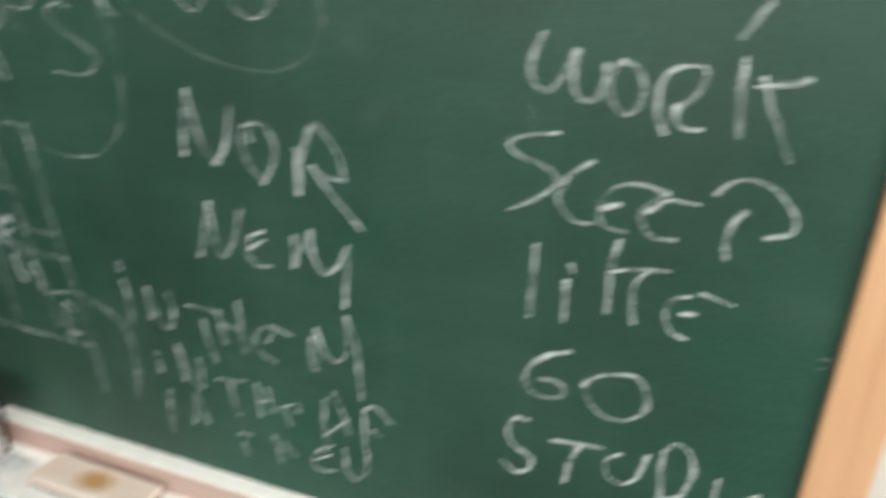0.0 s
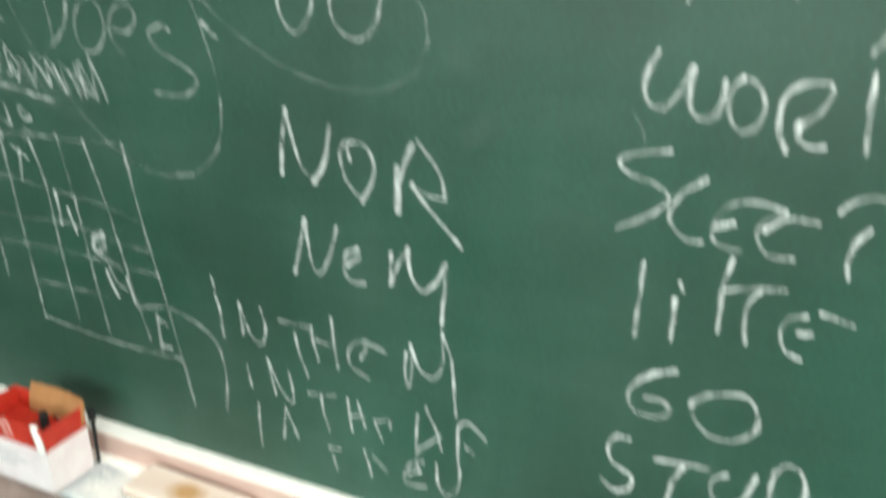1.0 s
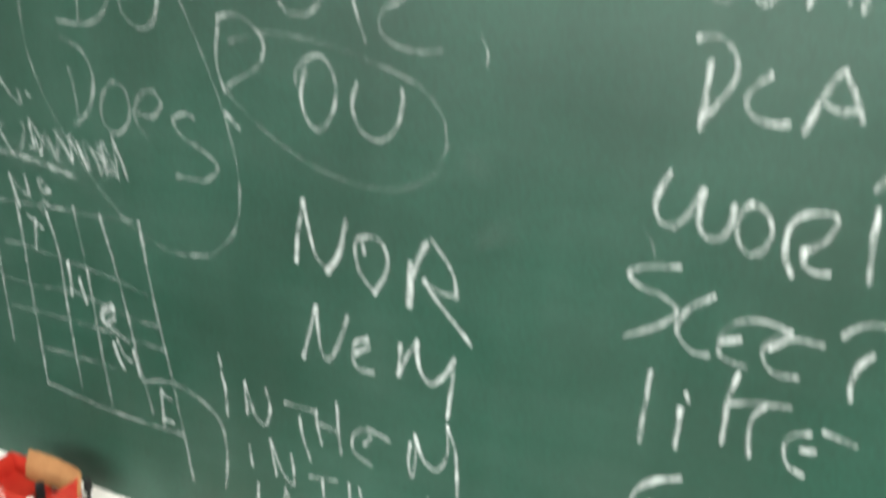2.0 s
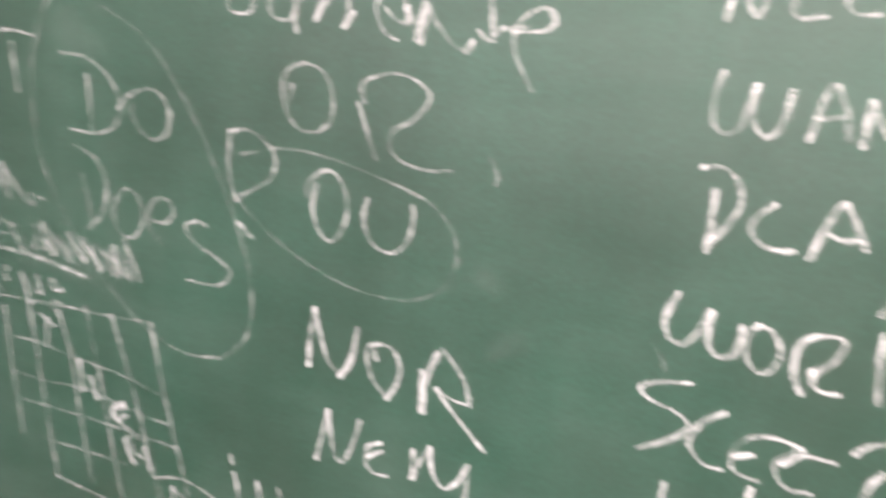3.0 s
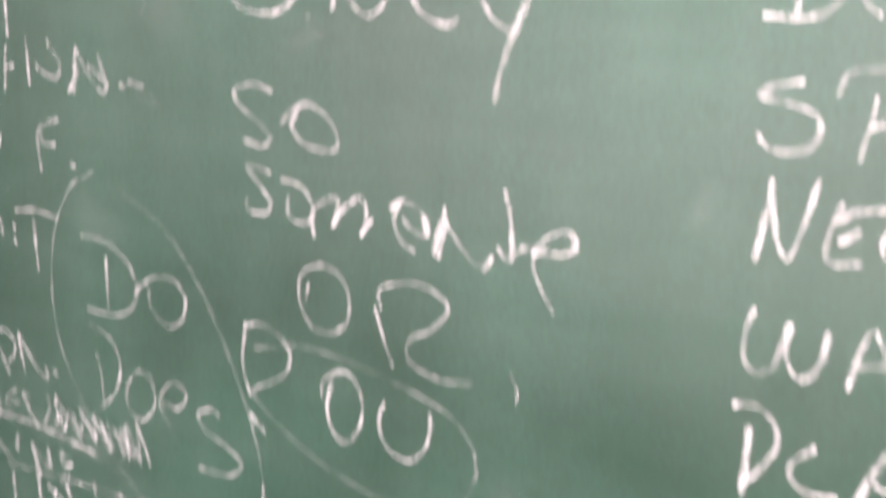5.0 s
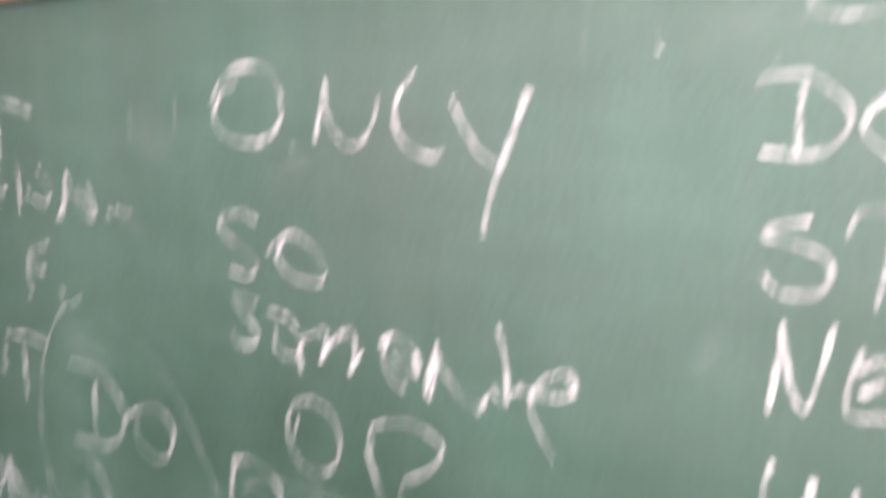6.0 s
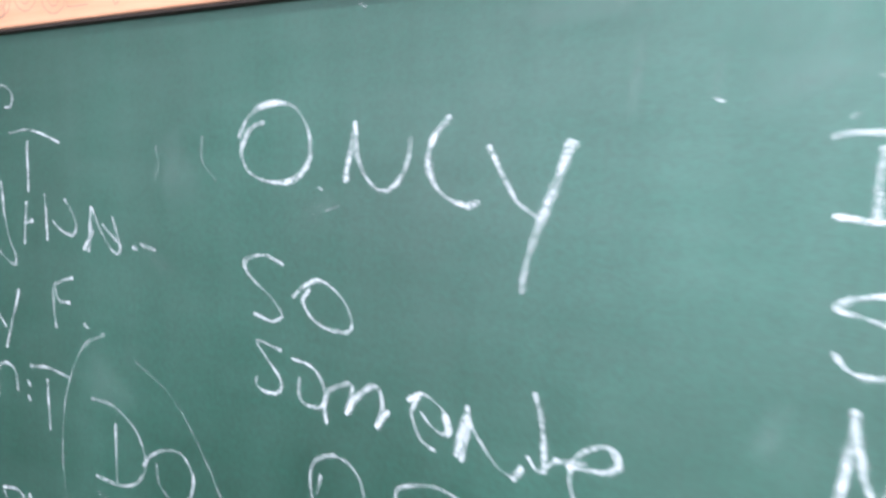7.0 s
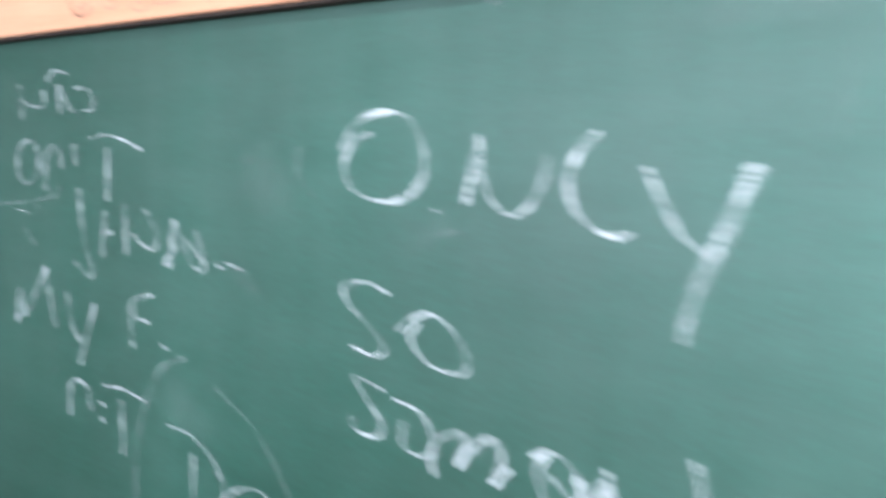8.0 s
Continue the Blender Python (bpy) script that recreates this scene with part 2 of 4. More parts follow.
# ---- mesh helpers ----
def thing(name, at, label, category, group="", kind=""):
    ob = new(name)
    ob.location = at
    return tagged(ob, label, category, group, kind)


def link_mesh(name, bm, mat, smooth=False):
    me = bpy.data.meshes.new(name)
    bmesh.ops.recalc_face_normals(bm, faces=bm.faces)
    bm.to_mesh(me)
    bm.free()
    if smooth:
        for p in me.polygons:
            p.use_smooth = True
    me.materials.append(mat)
    return new(name, me)


def part(name, bm, mat, parent, label="", at=(0, 0, 0), smooth=False):
    ob = link_mesh(name, bm, mat, smooth)
    ob.parent, ob.location = parent, at
    return tagged(ob, label)


def box(lo, hi, bevel=0.0, seg=2):
    bm = bmesh.new()
    bmesh.ops.create_cube(bm, size=1)
    for v in bm.verts:
        v.co = Vector([lo[k] + (v.co[k] + 0.5) * (hi[k] - lo[k]) for k in range(3)])
    if bevel:
        bmesh.ops.bevel(bm, geom=bm.edges[:], offset=bevel, segments=seg, affect="EDGES", profile=0.5)
    return bm


def profile_x(points, x0, x1):
    """A bar along x whose cross section is the outline of (y, z) points."""
    bm = bmesh.new()
    ends = [[bm.verts.new((x, y, z)) for y, z in points] for x in (x0, x1)]
    bm.faces.new(ends[0]), bm.faces.new(ends[1][::-1])
    for k in range(len(points)):
        j = (k + 1) % len(points)
        bm.faces.new((ends[0][k], ends[1][k], ends[1][j], ends[0][j]))
    return bm


def setting(name, bm, mat, label, category):
    return tagged(link_mesh(name, bm, mat), label, category, kind="structure")


def rod(a, b, r0, r1, sides=14):
    """A round stick from a to b with slightly rounded ends."""
    bm = bmesh.new()
    a, b = Vector(a), Vector(b)
    way = (b - a).normalized()
    u = way.orthogonal().normalized()
    w = way.cross(u)
    rings = []
    for f, k in ((0, 0.75), (0.03, 1), (0.97, 1), (1, 0.7)):
        c, r = a.lerp(b, f), (r0 + (r1 - r0) * f) * k
        rings.append([bm.verts.new(c + r * (math.cos(t) * u + math.sin(t) * w)) for t in (2 * math.pi * i / sides for i in range(sides))])
    for p, q in zip(rings, rings[1:]):
        for i in range(sides):
            bm.faces.new((p[i], p[(i + 1) % sides], q[(i + 1) % sides], q[i]))
    bm.faces.new(rings[0]), bm.faces.new(rings[-1])
    return bm


def glide(points, step=0.0025):
    """A smooth line through the points, evenly stepped."""
    p = [Vector(q) for q in points]
    if len(p) > 2:
        e = [2 * p[0] - p[1], *p, 2 * p[-1] - p[-2]]
        if (p[0] - p[-1]).length < 1e-4:
            e[0], e[-1] = p[-2], p[1]
        fine = []
        for a, b, c, d in zip(e, e[1:], e[2:], e[3:]):
            for k in range(12):
                s = k / 12
                fine.append(0.5 * (2 * b + (c - a) * s + (2 * a - 5 * b + 4 * c - d) * s * s + (3 * b - a - 3 * c + d) * s ** 3))
        p = fine + [p[-1]]
    out, left = [p[0]], step
    for a, b in zip(p, p[1:]):
        ln = (b - a).length
        at = left
        while at <= ln:
            out.append(a.lerp(b, at / ln))
            at += step
        left = at - ln
    if (out[-1] - p[-1]).length > step * 0.3:
        out.append(p[-1])
    return out


# ---- the room ----
T = 0.15
setting("floor", box((ROOM_L - T, ROOM_B - T, -T), (ROOM_R + T, 0.03 + T, 0)), FLOOR, "plain unseen floor, darkened to reflect less light up to the board", "floor")
setting("ceiling", box((ROOM_L - T, ROOM_B - T, ROOM_H), (ROOM_R + T, 0.03 + T, ROOM_H + T)), CEILING, "plain white painted classroom ceiling", "ceiling")
setting("wall_north", box((ROOM_L - T, 0.03, 0), (ROOM_R + T, 0.03 + T, ROOM_H)), WALL, "pale plaster wall behind the chalkboard", "wall")
setting("wall_east", box((ROOM_R, ROOM_B, 0), (ROOM_R + T, 0.03, ROOM_H)), DARKENED_WALL, "plain unseen side wall, darkened to cut bounced light", "wall")
setting("wall_west", box((ROOM_L - T, ROOM_B, 0), (ROOM_L, 0.03, ROOM_H)), DARKENED_WALL, "plain unseen side wall, darkened to cut bounced light", "wall")


def pierced_wall():
    """The unseen rear wall, darkened like the side walls, with one wide window opening through it."""
    x0, x1, z0, z1 = -3.7, 2.2, 1.60, 2.88
    bm = bmesh.new()
    for lo, hi in (((ROOM_L - T, 0), (ROOM_R + T, z0)), ((ROOM_L - T, z1), (ROOM_R + T, ROOM_H)), ((ROOM_L - T, z0), (x0, z1)), ((x1, z0), (ROOM_R + T, z1))):
        sub = box((lo[0], ROOM_B - T, lo[1]), (hi[0], ROOM_B, hi[1]))
        me = bpy.data.meshes.new("tmp")
        sub.to_mesh(me)
        sub.free()
        bm.from_mesh(me)
        bpy.data.meshes.remove(me)
    setting("wall_south", bm, DARKENED_WALL, "unseen rear wall with a wide window opening, darkened to cut bounced light", "wall")
    x, z = (x0 + x1) / 2, (z0 + z1) / 2
    area_lamp("window_daylight", look((x, ROOM_B - 0.02, z), (x, 0, z)), x1 - x0, z1 - z0, WINDOW_W, (0.96, 0.99, 1.0))


pierced_wall()


def added_lamp(x, y, watts):
    lamp = thing("added_lamp", (x, y, ROOM_H), "unseen white tube lamp added on the ceiling", "lamp", "tube lamps on the ceiling")
    part("housing", box((-0.62, -0.11, -0.06), (0.62, 0.11, 0), 0.008), METAL, lamp)
    part("diffuser", box((-0.60, -0.09, -0.075), (0.60, 0.09, -0.0605), 0.005), GLOW, lamp, "glowing white diffuser")
    area_lamp("added_tube_light", pose(x, y, ROOM_H - 0.08), 1.2, 0.18, watts, (1.0, 0.975, 0.94))


# lamps out of view, added to light board and tray from above
for x, y, watts in ((0.95, -0.90, 96), (-2.6, -3.4, 14), (0.4, -3.4, 14)):
    added_lamp(x, y, watts)

# ---- the chalkboard: panel, wooden frame, bottom rail and chalk tray ----
board = thing("chalkboard", ((BOARD_L + BOARD_R) / 2, 0.03, BOARD_Z), "green chalkboard in a varnished wooden frame on the wall", "chalkboard")
CX = (BOARD_L + BOARD_R) / 2


def board_part(name, bm, mat, label=""):
    """Takes a mesh in world places and hangs it under the board."""
    bmesh.ops.translate(bm, verts=bm.verts, vec=(-CX, -0.03, -BOARD_Z))
    return part(name, bm, mat, board, label)


FRAME_D, FRAME_W = 0.013, 0.054
board_part("panel", box((BOARD_L - 0.01, 0.0, BOARD_Z - 0.01), (BOARD_R + 0.01, 0.03, BOARD_Z + BOARD_H + 0.01)), PAINT, "matt green writing surface dusted with chalk")
top = BOARD_Z + BOARD_H
board_part("top_rail", box((BOARD_L - FRAME_W, -FRAME_D, top + 0.002), (BOARD_R + FRAME_W, 0.028, top + 0.075), 0.003), WOOD_X, "varnished orange wood rail")
# shade under the top rail, built in as a thin dark strip
board_part("dark_strip", box((BOARD_L, -0.0115, top - 0.0022), (BOARD_R, 0.0, top + 0.0018), 0.0008), RAIL_SHADE, "dark brown strip standing in for the shade under the top rail")
board_part("side_rail", box((BOARD_R, -FRAME_D + 0.002, BOARD_Z + 0.001), (BOARD_R + FRAME_W, 0.028, top - 0.001), 0.003), WOOD_Z, "varnished orange wood rail")
board_part("side_rail", box((BOARD_L - FRAME_W, -FRAME_D + 0.002, BOARD_Z + 0.001), (BOARD_L, 0.028, top - 0.001), 0.003), WOOD_Z, "varnished orange wood rail")
RAIL_Y, TRAY_Z, TRAY_Y = -0.027, BOARD_Z - 0.038, -0.113
board_part("bottom_rail", box((BOARD_L - FRAME_W, RAIL_Y, BOARD_Z - 0.095), (BOARD_R + FRAME_W, 0.028, BOARD_Z), 0.003), RAIL_WOOD, "pale wooden rail with a chalk-white top edge")


def dust_ridge(y0, y1, z, high, ragged, seed):
    """Chalk dust settled along the rail: thick at the back, thinning to an uneven front edge."""
    bm, rows = bmesh.new(), []
    for i in range(521):
        x = BOARD_L + (BOARD_R - BOARD_L) * i / 520
        wave = noise.noise((x * 17, seed, 0.0)) + 0.6 * noise.noise((x * 71, seed, 3.0))
        front = y0 + ragged * (wave - 0.4)
        lift = high * (0.85 + 0.35 * noise.noise((x * 40, seed, 7.0)))
        rows.append([bm.verts.new((x, y, z + h)) for y, h in ((front, -0.0002), (front + 0.0015, lift * 0.6), ((front + y1) / 2, lift), (y1, lift), (y1, -0.0002))])
    for p, q in zip(rows, rows[1:]):
        for k in range(4):
            bm.faces.new((p[k], q[k], q[k + 1], p[k + 1]))
    bmesh.ops.recalc_face_normals(bm, faces=bm.faces)
    return board_part("dust_line", bm, DUST, "white chalk dust lying along the rail")


dust_ridge(RAIL_Y + 0.002, -0.0005, BOARD_Z, 0.0024, 0.0016, 2.0)
dust_ridge(RAIL_Y - 0.014, RAIL_Y - 0.0006, TRAY_Z, 0.0026, 0.0060, 5.0)
board_part("tray", box((BOARD_L - FRAME_W, TRAY_Y, TRAY_Z - 0.014), (BOARD_R + FRAME_W, RAIL_Y - 0.001, TRAY_Z), 0.003), TRAY_DUST, "tray top covered in white and grey chalk dust")
board_part("tray_front", profile_x([(TRAY_Y + 0.002, TRAY_Z - 0.0145), (TRAY_Y + 0.002, TRAY_Z - 0.066), (TRAY_Y + 0.008, TRAY_Z - 0.075), (TRAY_Y + 0.022, TRAY_Z - 0.075), (TRAY_Y + 0.022, TRAY_Z - 0.0145)], BOARD_L - FRAME_W, BOARD_R + FRAME_W), TRAY_FRONT, "worn brown tray front")

# ---- things on the tray ----
def chalk_box():
    """An open chalk carton: white sides, red rim, brown lid flap standing up behind."""
    w, d, h, t = 0.135, 0.067, 0.071, 0.0016
    ob = thing("chalk_box", (-1.006 - w / 2, -0.0895, TRAY_Z), "open white and red chalk carton standing on the tray", "box")
    x, y = w / 2, d / 2

    def shell(z0, z1, grow):
        bm = bmesh.new()
        outer = [(-x - grow, -y - grow), (x + grow, -y - grow), (x + grow, y + grow), (-x - grow, y + grow)]
        inner = [(a - math.copysign(t, a), b - math.copysign(t, b)) for a, b in outer]
        rings = [[bm.verts.new((a, b, z)) for a, b in ring] for ring, z in ((outer, z0), (outer, z1), (inner, z1), (inner, z0))]
        for p, q in zip(rings, rings[1:] + rings[:1]):
            for i in range(4):
                bm.faces.new((p[i], p[(i + 1) % 4], q[(i + 1) % 4], q[i]))
        return bm

    part("carton_side", shell(0, h, 0), CARTON, ob)
    part("carton_base", box((-x, -y, 0), (x, y, t)), CARTON, ob)
    part("red_rim", shell(h, h + 0.034, -0.0004), RED, ob, "bright red printed rim")
    part("red_liner", box((-x + 0.002, -y + 0.002, h - 0.030), (x - 0.056, y - 0.002, h + 0.004), 0.002), RED, ob, "red folded inner flap")
    part("red_liner", box((x - 0.026, -y + 0.002, h - 0.030), (x - 0.002, y - 0.002, h + 0.002), 0.002), RED, ob, "red folded inner flap")
    flap, rows = bmesh.new(), []
    for i in range(15):
        u = i / 14
        high = 0.042 - 0.013 * max(0.0, u - 0.35) ** 1.5 + 0.0010 * noise.noise((u * 9.0, 4.0, 1.0)) - (0.005 if i == 14 else 0)
        ring = []
        for z, side in ((0, -1), (high * 0.5, -1), (high, -1), (high, 1), (high * 0.5, 1), (0, 1)):
            fold = 0.012 * (z / 0.046) ** 2 + 0.002 * math.sin((u * 0.101 - 0.035) * 30)
            ring.append(flap.verts.new((u * 0.101 - 0.035, 0.001 * side + fold, z)))
        rows.append(ring)
    for p, q in zip(rows, rows[1:]):
        for k in range(6):
            flap.faces.new((p[k], q[k], q[(k + 1) % 6], p[(k + 1) % 6]))
    flap.faces.new(rows[0]), flap.faces.new(rows[-1])
    bmesh.ops.recalc_face_normals(flap, faces=flap.faces)
    part("lid_flap", flap, KRAFT, ob, "torn brown cardboard lid flap", (0.006, y - 0.009, h + 0.008))
    for k, (z, ln) in enumerate(((0.050, 0.040), (0.040, 0.055), (0.030, 0.034))):
        part("print_bar", box((-0.03, -y - 0.0006, z), (-0.03 + ln, -y + 0.0002, z + 0.004)), INK, ob)
    for x0, wide in ((-0.009, 0.008), (0.003, 0.006)):
        bar = box((x0, -y - 0.0008, h + 0.006), (x0 + wide, -y + 0.0006, h + 0.032), 0.0004)
        for v in bar.verts:
            v.co.x -= 0.30 * (v.co.z - h - 0.006)
        part("print_bar", bar, PINK, ob, "worn pale pink print")
    return ob


chalk_box()
for a, b in (((-1.026, -0.1200, TRAY_Z + 0.107), (-1.0030, -0.1304, TRAY_Z + 0.077)), ((-1.106, -0.098, 0.932), (-1.094, -0.116, 0.958))):
    st = tagged(link_mesh("chalk_stick", rod(a, b, 0.0050, 0.0040), STICK, True), "white chalk stick poking out of the carton", "chalk", "chalk sticks in the carton")
# thin black stick, thicker at its top, at the carton's back corner
pen = thing("black_stick", (-1.007, -0.046, TRAY_Z), "thin black stick with a thicker top leaning behind the carton", "pen")
part("barrel", rod((0, 0, 0.0), (-0.003, 0.004, 0.078), 0.0024, 0.0028), BLACK, pen)
part("cap", rod((-0.003, 0.004, 0.072), (-0.005, 0.005, 0.090), 0.0058, 0.0050), BLACK, pen)
# black stub put where the inside of the carton lies in shade
shade_stub = thing("black_stick", (-1.044, -0.092, TRAY_Z + 0.006), "short black stub standing in for the shaded hollow of the carton", "pen")
part("barrel", rod((0, 0, 0), (0.001, 0.001, 0.070), 0.0055, 0.0055), BLACK, shade_stub)
part("cap", rod((0.001, 0.001, 0.066), (0.001, 0.001, 0.100), 0.0064, 0.0058), BLACK, shade_stub)

eraser = thing("board_eraser", (-0.825, -0.0665, TRAY_Z), "pale wooden board eraser with a brown stain, lying on the tray", "eraser")
eraser.rotation_euler = (0, 0, radians(-1))
part("wood_back", box((-0.088, -0.029, 0.012), (0.088, 0.029, 0.024), 0.004, 3), ERASER_WOOD, eraser, "bare wood back with a round brown stain")
part("glue_line", box((-0.0865, -0.0280, 0.0098), (0.0865, 0.0280, 0.0119)), PENCIL, eraser, "brown seam between wood and felt")
part("felt", box((-0.087, -0.0285, 0), (0.087, 0.0285, 0.0096), 0.002), FELT, eraser, "chalk-filled grey felt")

rng = random.Random(5)


def chalk_dust():
    """Crumbs and flat heaps of chalk along the tray."""
    bm = bmesh.new()
    for _ in range(420):
        x = rng.uniform(-1.45, -0.35)
        y = rng.uniform(TRAY_Y + 0.006, RAIL_Y - 0.004)
        if -1.16 < x < -0.99 or (-0.92 < x < -0.73 and -0.099 < y):
            continue
        r = rng.uniform(0.0006, 0.0022)
        bmesh.ops.create_icosphere(bm, subdivisions=1, radius=r, matrix=Matrix.Translation((x, y, TRAY_Z + r * 0.4)) @ Matrix.Diagonal((rng.uniform(0.8, 1.8), 1, 0.6, 1)))
    tagged(link_mesh("chalk_crumbs", bm, STICK), "white chalk crumbs scattered along the tray", "chalk dust", kind="stuff")


chalk_dust()
short = tagged(link_mesh("chalk_stick", rod((-0.705, -0.052, TRAY_Z + 0.0058), (-0.655, -0.060, TRAY_Z + 0.0058), 0.0058, 0.0055), STICK, True), "short white chalk stick lying on the tray", "chalk")

# ---- worn marks on the top rail ----
marks = thing("rail_marks", (-1.2, -FRAME_D, top + 0.03), "worn unreadable pencil marks on the top rail", "marks")


def pencil_loop(points, wide=0.0014):
    """A bent pencil line on the rail's face through (x, z) points, one flat mark."""
    bm = bmesh.new()
    line, rows = glide(points, 0.002), []
    for k, c in enumerate(line):
        way = (line[min(k + 1, len(line) - 1)] - line[max(k - 1, 0)]).normalized()
        half = 0.5 * wide * (1 + 0.4 * noise.noise((c.x * 160, c.y * 160, 2.0)))
        rows.append([bm.verts.new((c.x - o * half * way.y, -0.0004, c.y + o * half * way.x)) for o in (-1, 1)])
    for p, q in zip(rows, rows[1:]):
        bm.faces.new((p[0], p[1], q[1], q[0]))
    part("pencil_mark", bm, PENCIL, marks)


# rounded outlines, each drawn twice one inside the other
for x0, x1, low in ((0.050, 0.090, -0.012), (0.102, 0.142, -0.019), (-0.005, 0.040, -0.016)):
    for inset in (0, 0.008):
        a, b, c = x0 + inset, x1 - inset, low + inset
        pencil_loop([(a, 0.030), (a, c + 0.014), ((3 * a + b) / 4, c + 0.003), ((a + b) / 2, c), ((a + 3 * b) / 4, c + 0.002), (b, c + 0.012), (b, 0.030)])
pencil_loop([(0.181, -0.014), (0.150, -0.014), (0.146, -0.009), (0.150, 0.004), (0.180, 0.003), (0.181, -0.004), (0.160, -0.005)])
pencil_loop([(0.214, 0.016), (0.219, -0.004), (0.225, -0.018), (0.231, -0.012), (0.227, 0.004), (0.224, 0.016)])
pencil_loop([(-0.012, 0.012), (-0.004, -0.004), (0.006, -0.014), (0.018, -0.016), (0.030, -0.010), (0.024, -0.002), (0.012, -0.008), (0.020, -0.022)])

# ---- chalk handwriting ----
CHALKS = {}


def chalk_word(name, width, press, label):
    press = round(press, 2)
    if press not in CHALKS:
        CHALKS[press] = chalk(press)
    ob = thing(name, (0, 0, BOARD_Z), label, "chalk writing", "chalk writing on the board")
    ob["wide"] = width
    ob["press"] = press
    return ob


def letter(word, char, x, z, w, h, *strokes, heavy=(1,)):
    """One handwritten letter in its box: lower left corner, width, height, and pen strokes as shares of the box.
    heavy widens each stroke in turn; the chalk's worn tip draws rising strokes broader than falling ones."""
    bm = bmesh.new()
    uv, bear = bm.loops.layers.uv.new("stroke"), bm.loops.layers.uv.new("bearing")
    first = Vector((x + w / 2, 0, z))
    for s, stroke in enumerate(strokes):
        line = glide([(x + a * w, z + b * h) for a, b in stroke])
        if len(line) < 2:
            line = [line[0], line[0] + Vector((0.002, -0.001))]
        wide = word["wide"] * 1.02 * heavy[s % len(heavy)]
        run = [0.0]
        for a, b in zip(line, line[1:]):
            run.append(run[-1] + (b - a).length)
        cap = wide * 0.5
        way0, way1 = (line[1] - line[0]).normalized(), (line[-1] - line[-2]).normalized()
        line = [line[0] - way0 * cap * 0.6] + line + [line[-1] + way1 * cap * 0.6]
        run = [-cap * 0.6] + run + [run[-1] + cap * 0.6]
        rows, weight, n = [], [], len(line)
        seed = 7.3 * first.x + 3.7 * first.z + 1.9 * s
        fade = max(0.0, noise.noise((seed * 9.0, 2.0, 5.0))) * 0.9
        for k, c in enumerate(line):
            way = (line[min(k + 1, n - 1)] - line[max(k - 1, 0)]).normalized()
            out = Vector((-way.y, way.x))
            share = k / (n - 1)
            force = 0.86 + 0.40 * noise.noise((run[k] * 26.0, seed * 11.0, 0.0)) + 0.22 * noise.noise((run[k] * 75.0, seed * 5.0, 9.0))
            force += 0.20 * math.exp(-max(run[k], 0.0) / 0.006) + 0.12 * math.exp(-(run[-1] - run[k]) / 0.006) - fade * max(0.0, share - 0.55)
            force = min(max(force, 0.34), 1.35)
            weight.append(force)
            slow = 0.86 + 0.28 * noise.noise((c.x * 30, c.y * 30, s * 3.1)) + 0.10 * noise.noise((c.x * 210, c.y * 210, 4.0))
            slant = 0.62 + 0.52 * abs(0.57 * way.x + 0.82 * way.y)
            half = 0.5 * wide * slow * slant * (0.86 + 0.18 * force) * (0.72 if k in (0, n - 1) else 1.0)
            lift = -0.0006 - 0.00004 * s
            rows.append([bm.verts.new(Vector((c.x + o * half * out.x, lift - (0.0003 if o == 0 else 0), c.y + o * half * out.y)) - first) for o in (-1, 0, 1)])
        for k in range(n - 1):
            for j in (0, 1):
                f = bm.faces.new((rows[k][j], rows[k][j + 1], rows[k + 1][j + 1], rows[k + 1][j]))
                for loop, (i, v) in zip(f.loops, ((k, j / 2), (k, (j + 1) / 2), (k + 1, (j + 1) / 2), (k + 1, j / 2))):
                    loop[uv].uv, loop[bear].uv = (run[i], v), (weight[i], v)
    me = bpy.data.meshes.new("chalk_letter")
    bm.to_mesh(me)
    bm.free()
    me.materials.append(CHALKS[round(word["press"], 2)])
    ob = new("chalk_letter" if char.isalpha() else "chalk_line", me)
    ob.parent = word
    ob.location = first - Vector((0, 0, BOARD_Z))
    return ob


w = chalk_word("chalk_word", 0.009, 1.16, "white chalk word NOR handwritten on the board")
letter(w, "N", -0.6874, 1.3312, 0.0641, 0.0770, ((0, .06), (.05, .56), (.14, 1)), ((.14, 1), (.24, .63), (.41, .21), (.66, 0)), ((.66, 0), (.89, .3), (1, .82)), heavy=(1.05, 0.9, 1.15))
letter(w, "O", -0.6101, 1.3164, 0.0405, 0.0650, ((.29, .7), (.18, .91), (0, .89), (0, .64), (.23, .27), (.66, 0)), ((.66, 0), (.94, .33), (1, .67), (.76, .94), (.41, 1), (.11, .93)))
letter(w, "R", -0.5423, 1.2815, 0.0764, 0.1081, ((.03, .28), (.02, .51), (.12, .77), (.23, .95)), ((0, .72), (.01, .51), (.03, .28)), ((.31, 1), (.51, .85), (.68, .67), (.74, .47)), ((.72, .47), (.5, .48), (.24, .56)), ((.24, .56), (.47, .37), (.73, .19), (1, 0)), heavy=(1.35, 1, 1, 0.6, 1.1))
w = chalk_word("chalk_word", 0.008, 1.16, "white chalk word NEM handwritten on the board")
letter(w, "N", -0.6759, 1.2144, 0.0585, 0.0685, ((0, 0), (.27, 1)), ((.27, 1), (.39, .3), (.58, .05), (.82, .42), (1, .95)))
letter(w, "E", -0.6089, 1.2163, 0.0274, 0.0413, ((.67, 1), (.13, .82), (0, .3), (.37, 0), (1, .03)), ((.12, .48), (.74, .78)))
